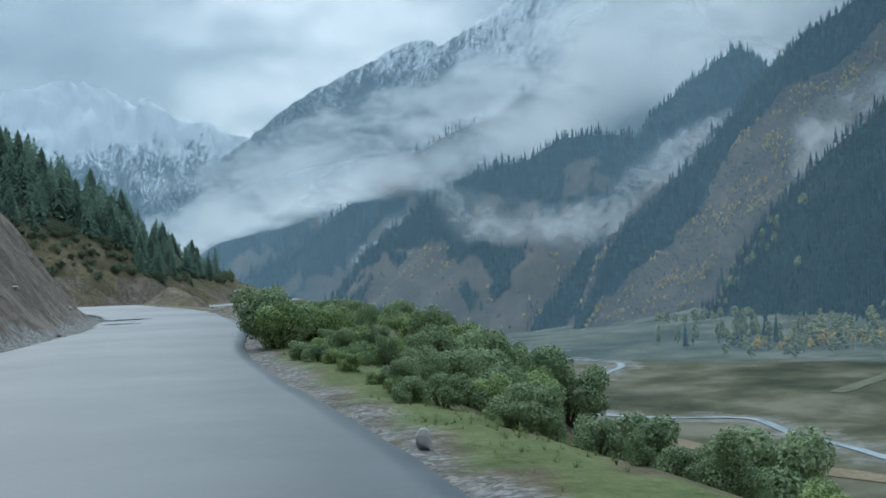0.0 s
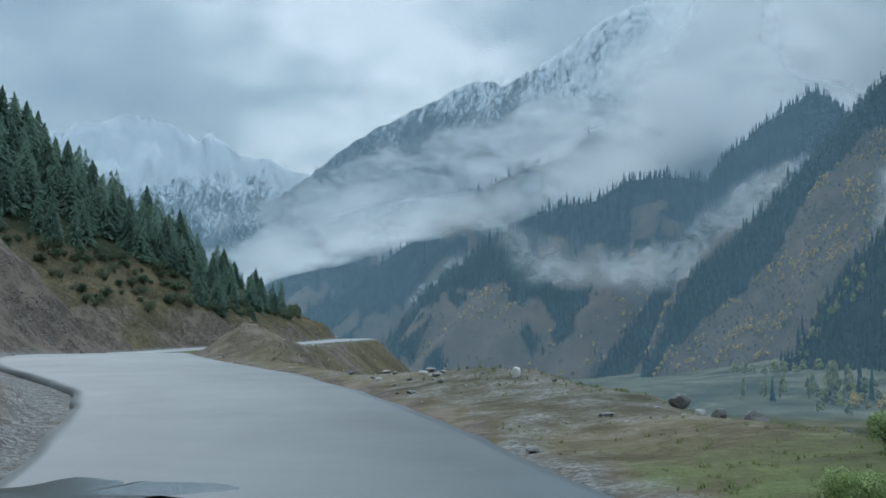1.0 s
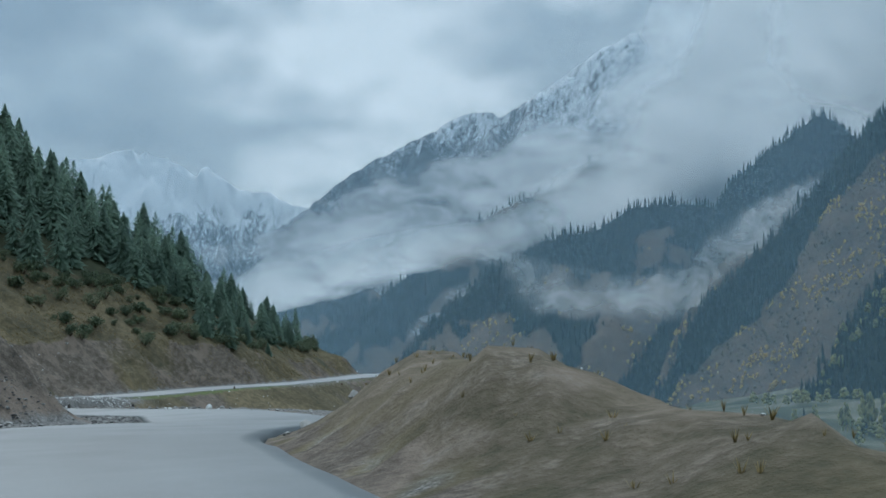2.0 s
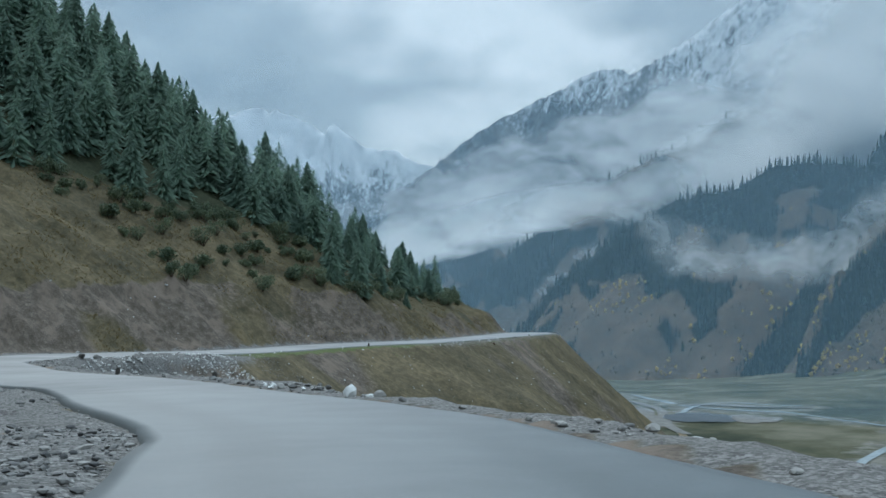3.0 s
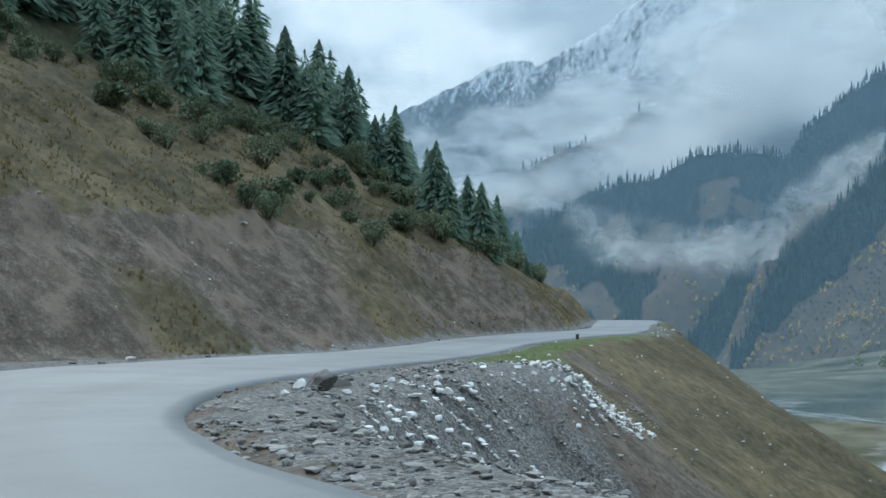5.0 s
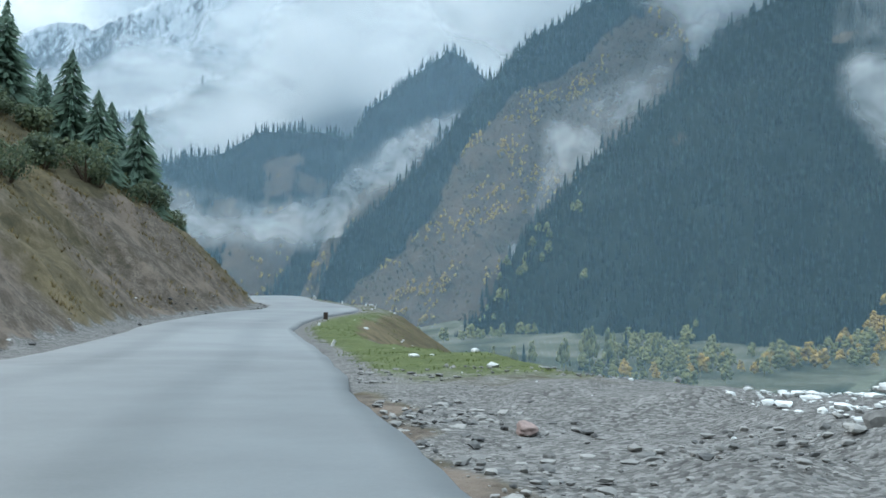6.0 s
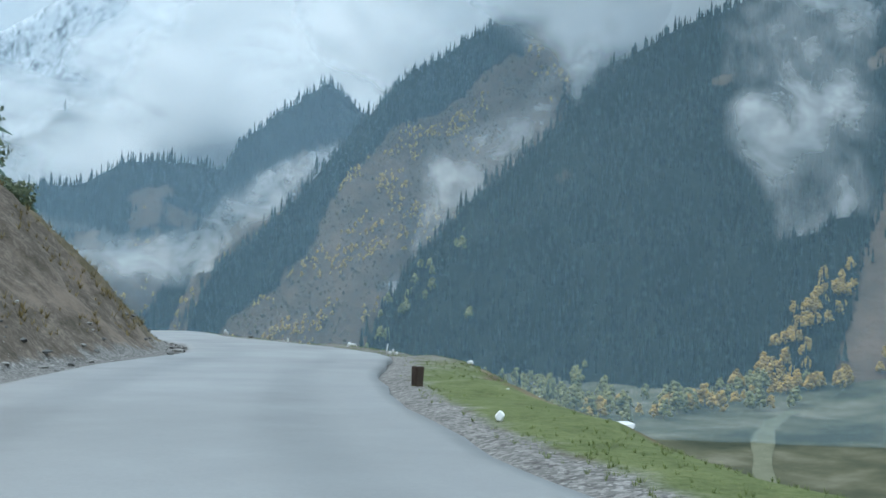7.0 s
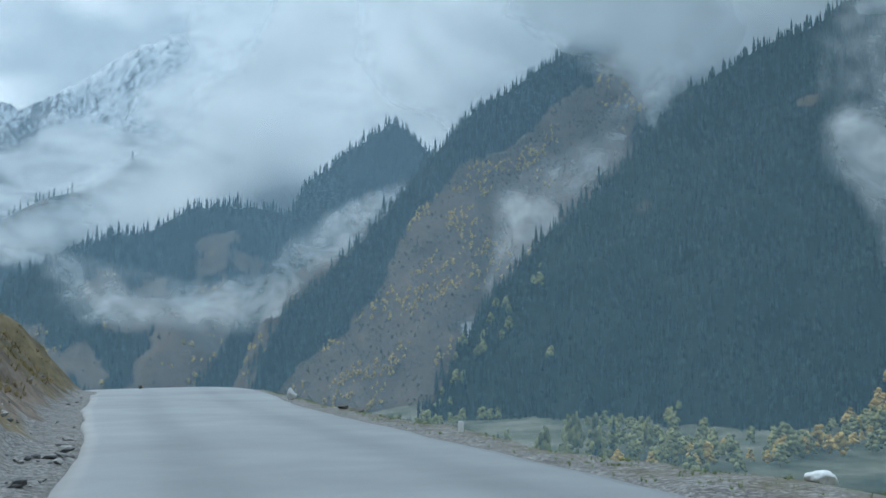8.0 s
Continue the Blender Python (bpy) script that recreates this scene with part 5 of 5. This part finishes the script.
    for i, (x, y, a, b, c) in enumerate(((-13.4, 60.5, 0.3, 0.26, 0.22), (-14.3, 62.6, 0.26, 0.2, 0.2),
                                         (-38.9, 106.5, 0.3, 0.25, 0.18), (-38.4, 108.2, 0.26, 0.2, 0.16))):
        make_rock("boulder", grey, (x, y), (a, b, c), M_STONE, 130 + i, 37 * i, group="boulders on the verge")
    rng = random.Random(34)
    for i in range(58):
        y = min(80.0, rng.gauss(78, 1.3))
        j = int(np.argmin(np.abs(LINE[:, 1] - y)))
        x, y = LINE[j] + RIGHTWARD[j] * rng.uniform(0.25, 1.3)
        q = 0.05 + 0.13 * rng.random() ** 2
        make_rock("boulder", "broken grey stone in a rubble heap on the verge", (float(x), float(y)), (q * 1.3, q, q * 0.8), rng.choice((M_STONE, M_STONE, M_STONE, M_DARK2, M_PALE)), 160 + i, rng.uniform(0, 360), group="rubble heap on the verge")
    rng = random.Random(31)
    for i in range(64):
        q = rng.random()
        x, y = -39.1 + 3.2 * q + rng.uniform(-0.4, 0.6), 102.0 + 7.5 * q + rng.uniform(-0.8, 0.8)
        s = rng.uniform(0.05, 0.15)
        make_rock("white_rock", "chalk-white angular rock in the spoil heap", (x, y), (s * rng.uniform(0.9, 1.6), s, s * rng.uniform(0.6, 1)), M_PALE, 50 + i, rng.uniform(0, 360), group="white spoil heap")
    for i in range(22):
        y = rng.uniform(38, 96)
        j = int(np.argmin(np.abs(LINE[:, 1] - y)))
        x, y = LINE[j] + RIGHTWARD[j] * rng.uniform(0.3, 1.5)
        s = rng.uniform(0.08, 0.2)
        make_rock("stone", "loose grey stone on the gravel verge", (x, y), (s * 1.3, s, s * 0.8), M_STONE, 90 + i, rng.uniform(0, 360), group="stones on the verge")


M_DARK2 = two_tone("wet_grey_stone", (0.06, 0.058, 0.055), (0.23, 0.22, 0.205), 3.2, 0.75, 0.35, dist=0.03)
M_PINK = two_tone("pink_stone", (0.2, 0.14, 0.125), (0.42, 0.32, 0.29), 2.5, 0.85, 0.3, dist=0.02)
M_SOILROCK = two_tone("brown_soil", (0.07, 0.05, 0.035), (0.2, 0.15, 0.11), 3.0, 0.95, 0.1, dist=0.03)
place_rocks()


# ------------------------------------------------------------------ road furniture
def bevelled_box(size, bevel=0.008):
    bm = bmesh.new()
    bmesh.ops.create_cube(bm, size=1)
    for v in bm.verts:
        v.co = Vector((v.co.x * size[0], v.co.y * size[1], (v.co.z + 0.5) * size[2]))
    bmesh.ops.bevel(bm, geom=bm.edges[:], offset=bevel, segments=2, affect="EDGES")
    return bm


def make_post(name, label, x, y, size, material, cap=None, lean=(0, 0), turn=0):
    t = thing(name, label, "marker post")
    t.matrix_basis = pose(x, y, ground_z(x, y) - 0.03, lean[0], lean[1], turn)
    bm = bevelled_box(size)
    for v in bm.verts:
        v.co.x *= 0.82 + 0.2 * v.co.z / size[2]
    part("post_body", bm, material, t)
    if cap:
        bm = bevelled_box((size[0] * 0.98, size[1] * 1.04, 0.07), 0.01)
        for v in bm.verts:
            v.co.z += size[2] * 0.93
        part("post_cap", bm, cap, t)
    return t


M_MARK = two_tone("weathered_dark_paint", (0.03, 0.022, 0.018), (0.09, 0.06, 0.045), 4, 0.7, 0.3)
M_WHITE = two_tone("chipped_white_paint", (0.5, 0.5, 0.48), (0.82, 0.82, 0.8), 5, 0.6, 0.4)
dark_marker = make_post("road_marker", "short dark rusty marker post on the grassy edge", -35.05, 135.1, (0.115, 0.09, 0.23), M_MARK, None, (0, 2), 20)
make_post("road_marker", "leaning white marker slab in the grass", -37.75, 122.9, (0.05, 0.07, 0.15), M_WHITE, None, (0, 28))
make_post("road_marker", "thin pale marker post bent over the verge", -30.0, 147.8, (0.03, 0.03, 0.2), M_WHITE, None, (0, 10))
make_post("road_marker", "small white marker post at the road's edge", -28.45, 159.9, (0.06, 0.05, 0.16), M_WHITE, None)
make_post("road_marker", "distant dark marker post beside the road", -28.6, 189.0, (0.1, 0.08, 0.3), M_MARK, None)
make_post("road_marker", "distant pale marker post beside the road", -31.2, 190.5, (0.1, 0.08, 0.26), M_WHITE, None)


# ------------------------------------------------------------------ puddles, river, tracks
def flat_patch(name, label, x, y, rx, ry, turn, material, seed, lift):
    n = 48
    a = np.linspace(0, 2 * math.pi, n, endpoint=False)
    r = 1 + 0.35 * fbm(np.cos(a) * 1.4 + seed, np.sin(a) * 1.4, 0, 3, seed)
    ca, sa = math.cos(turn), math.sin(turn)
    px, py = rx * r * np.cos(a), ry * r * np.sin(a)
    X, Y = x + ca * px - sa * py, y + sa * px + ca * py
    d, key, z, half = along_road(X, Y)
    j = along_road(np.array([x]), np.array([y]))
    zc = j[2][0] + lift
    v = np.vstack([np.stack([X, Y, z + lift], 1), [(x, y, zc)]])
    f = np.array([(i, (i + 1) % n, n) for i in range(n)])
    ob = mesh_object(name, v, f, material, True)
    tagged(ob, label, "puddle", kind="structure")


flat_patch("water_1", "muddy puddle on the asphalt by the rubble", -7.6, 25.4, 0.55, 0.5, 0.3, M_WATER, 1, 0.017)
flat_patch("water_2", "thin rain puddle across the road", -6.5, 21.8, 0.35, 0.22, 0.2, M_WATER, 2, 0.018)


def ribbon(name, label, category, points, widths, material, lift):
    s = spline(np.array(points, float), 3.0)
    w = np.interp(np.linspace(0, 1, len(s)), np.linspace(0, 1, len(widths)), widths)
    w = w * (1 + 0.25 * fbm(np.arange(len(s)) / 5.0, 3.3, 0, 2, len(s)))
    t = np.gradient(s, axis=0)
    t /= np.linalg.norm(t, axis=1)[:, None]
    nrm = np.stack([t[:, 1], -t[:, 0]], 1)
    rows = []
    for k in (-1, -0.5, 0, 0.5, 1):
        p = s + nrm * (k * w / 2)[:, None]
        rows.append(np.column_stack([p, terrain(p[:, 0], p[:, 1])[0] + lift]))
    ob = mesh_object(name, np.stack(rows).reshape(-1, 3), grid_faces(5, len(s))[:, ::-1], material, True)
    tagged(ob, label, category, kind="structure")


ribbon("river_1", "pale grey glacial river winding over the valley floor", "river", RIVER, [2.6, 2.2, 2.0, 2.2, 2.4, 2.4], M_RIVER, 0.16)
ribbon("river_2", "shallow side channel between gravel bars", "river", SIDE, [2, 2, 1.8, 1.6], M_RIVER, 0.2)
ribbon("track_1", "pale dirt track along the valley floor", "track", TRACK, [5, 4.5, 2.2, 2], M_TRACK, 0.14)
M_PATH = two_tone("grassy_path", (0.09, 0.095, 0.06), (0.17, 0.17, 0.12), 0.15, 0.95, 0.1)
M_GRAVELBAR = two_tone("river_gravel", (0.11, 0.108, 0.098), (0.27, 0.262, 0.245), 0.35, 0.95, 0.1)
M_POND = two_tone("dark_pond", (0.02, 0.03, 0.038), (0.045, 0.058, 0.068), 0.1, 0.3, 0.5, bump=0.1)
ribbon("track_2", "pale track across the dark green meadow", "track", PATH, [3, 5, 4.5, 4], M_PATH, 0.14)
ribbon("track_3", "pale gravel track branching to the hillside", "track", [(2.7, 321), (-6, 314), (-16, 300)], [1.6, 1.4, 1.2], M_GRAVELBAR, 0.2)
ribbon("track_4", "bright gravel lane through the works yard", "track", [(0, 345), (-4.4, 366), (-4.6, 386), (-6, 407), (-16, 432)], [2.4, 3.4, 3.0, 2.6], M_GRAVELBAR, 0.24)


def floor_patch(name, label, category, x, y, rx, ry, turn, material, seed, lift):
    """A draped patch of the valley floor with an uneven rim."""
    n, rings = 40, 6
    a = np.linspace(0, 2 * math.pi, n, endpoint=False)
    r = 1 + 0.35 * fbm(np.cos(a) * 1.6 + seed, np.sin(a) * 1.6, 0, 4, seed)
    q = np.linspace(0.02, 1, rings)[:, None]
    px, py = rx * r * np.cos(a) * q, ry * r * np.sin(a) * q
    X, Y = x + math.cos(turn) * px - math.sin(turn) * py, y + math.sin(turn) * px + math.cos(turn) * py
    Z = terrain(X, Y)[0] + lift
    i = np.arange(rings * n).reshape(rings, n)
    f = np.stack([i[:-1], i[1:], np.roll(i, -1, 1)[1:], np.roll(i, -1, 1)[:-1]], -1).reshape(-1, 4)
    ob = mesh_object(name, np.stack([X, Y, Z], -1).reshape(-1, 3), f, material, True)
    tagged(ob, label, category, kind="structure")


floor_patch("water_3", "dark blue-grey pond on the valley floor", "pond", 5, 383, 9, 12, 0.2, M_POND, 3, 0.3)
floor_patch("gravel_1", "pale gravel bench beside the river", "gravel bar", 22, 415, 20, 4, -0.25, M_GRAVELBAR, 4, 0.3)
floor_patch("gravel_2", "pale gravel bar at the river bend", "gravel bar", 20, 380, 7, 8, 0.3, M_GRAVELBAR, 5, 0.26)
floor_patch("gravel_3", "levelled gravel yard on the valley floor", "gravel yard", -11, 384, 5, 22, 0.1, M_GRAVELBAR, 6, 0.2)
floor_patch("gravel_4", "pale gravel spit in the river", "gravel bar", 33, 296, 5, 11, -0.2, M_GRAVELBAR, 7, 0.12)


# ------------------------------------------------------------------ trees of the valley
def plant_valley():
    rng = np.random.default_rng(33)
    flank = SURFACES["mountain_1"]
    groves = [((124, 392), 18, 24, M_BIRCH),
              ((124, 362), 14, 12, M_BIRCH),
              ((170, 382), 18, 26, M_BIRCH),
              ((129, 380), 16, 14, M_AUTUMN),
              ((175, 387), 14, 14, M_AUTUMN),
              ((200, 405), 16, 20, M_BIRCH),
              ((221, 392), 10, 26, M_AUTUMN),
              ((165, 595), 21, 30, M_BIRCH),
              ((142, 543), 18, 16, M_BIRCH),
              ((179, 475), 12, 14, M_BIRCH),
              ((225, 411), 6, 26, M_AUTUMN),
              ((243, 418), 7, 34, M_AUTUMN),
              ((261, 422), 7, 26, M_AUTUMN),
              ((258, 386), 5, 12, M_AUTUMN),
              ((147, 424), 16, 24, M_BIRCH)]
    tall = [((104, 408), 15, 11, M_BIRCH), ((100, 412), 14, 4, M_FARWOOD)]
    for i, ((x, y), spread, n, m) in enumerate(tall):
        p = np.stack([x + rng.normal(0, spread, n), y + rng.normal(0, spread * 0.5, n)], 1)
        scatter("poplar_grove", "tall slim poplars and dark firs on the valley floor", "trees", np.column_stack([p, terrain(p[:, 0], p[:, 1])[0] - 0.2]),
                rng.uniform(8, 15, n), ROUNDS if m == M_BIRCH else CONES, m, 540 + i, (0.4, 0.65) if m == M_BIRCH else (0.7, 1.0))
    for i, ((x, y), spread, n, m) in enumerate(groves):
        p = np.stack([x + rng.normal(0, spread, n), y + rng.normal(0, spread * 0.5, n)], 1)
        z = terrain(p[:, 0], p[:, 1])[0]
        near = ((flank[None, :, :2] - p[:, None, :]) ** 2).sum(-1).argmin(1)
        z = np.maximum(z, np.where(((flank[near, :2] - p) ** 2).sum(1) < 100, flank[near, 2], -99))
        scatter("valley_grove", "grove of yellowing trees on the valley floor", "trees", np.column_stack([p, z - 0.2]), rng.uniform(3.5, 8.0, n), ROUNDS, m, 500 + i, (0.9, 1.3))


plant_valley()


# ------------------------------------------------------------------ grass
def grass(name, label, n, box, want, height, material, seed):
    rng = np.random.default_rng(seed)
    x, y = rng.uniform(box[0], box[1], n * 5), rng.uniform(box[2], box[3], n * 5)
    t = terrain(x, y)
    ok = np.where(want(*t) & (rng.random(len(x)) < 0.5 + fbm(x / 2, y / 2, 0, 3, seed)))[0][:n]
    tuft_v, tuft_f = [], []
    for k in range(7):
        a, l = k * 2.4, rng.uniform(0.5, 1.0)
        o = len(tuft_v)
        tuft_v += [(0.06 * math.cos(a + 1.5), 0.06 * math.sin(a + 1.5), 0), (-0.06 * math.cos(a + 1.5), -0.06 * math.sin(a + 1.5), 0), (0.45 * l * math.cos(a), 0.45 * l * math.sin(a), l)]
        tuft_f.append((o, o + 1, o + 2))
    p = np.stack([x[ok], y[ok], t[0][ok] - 0.02], 1)
    scatter(name, label, "grass", p, height * rng.uniform(0.5, 1.3, len(ok)), [(np.array(tuft_v), np.array(tuft_f))], material, seed, (0.8, 1.6))


half_at = lambda k: np.interp(k, *WIDTHS) / 2
grass("verge_grass", "short green grass on the road's outer verge", 22000, (-41, -24, 114, 185), lambda z, g, l, s, f, v, d, k: (d > half_at(k) + 0.22) & (d < half_at(k) + 2.6) & (k > 115), 0.05, M_GRASS, 61)
grass("verge_grass", "green grass under the roadside bushes", 12000, (-6, 6, 1, 34), lambda z, g, l, s, f, v, d, k: (d > half_at(k) + 0.35) & (d < half_at(k) + 3), 0.045, M_GRASS, 62)
grass("dry_grass", "dry straw-coloured grass on the hillside", 20000, (-68, -32, 104, 190), lambda z, g, l, s, f, v, d, k: (d < -half_at(k) - 1.0) & (f < 0.5) & ((s < 0.4) | (k > 130)), 0.15, M_STRAW, 63)
grass("dry_grass", "thin dry grass on the outer bank", 12000, (-42, -4, 33, 185), lambda z, g, l, s, f, v, d, k: (d > half_at(k) + np.interp(k, [112, 116], [0.8, 3.0])) & (d < half_at(k) + 16) & (g < 0.6), 0.08, M_STRAW, 64)


def set_to_metres():
    for ob in bpy.data.objects:
        if ob.parent is None and ob.type in {"MESH", "EMPTY"}:
            ob.matrix_basis = Matrix.Scale(SCALE, 4) @ ob.matrix_basis


set_to_metres()
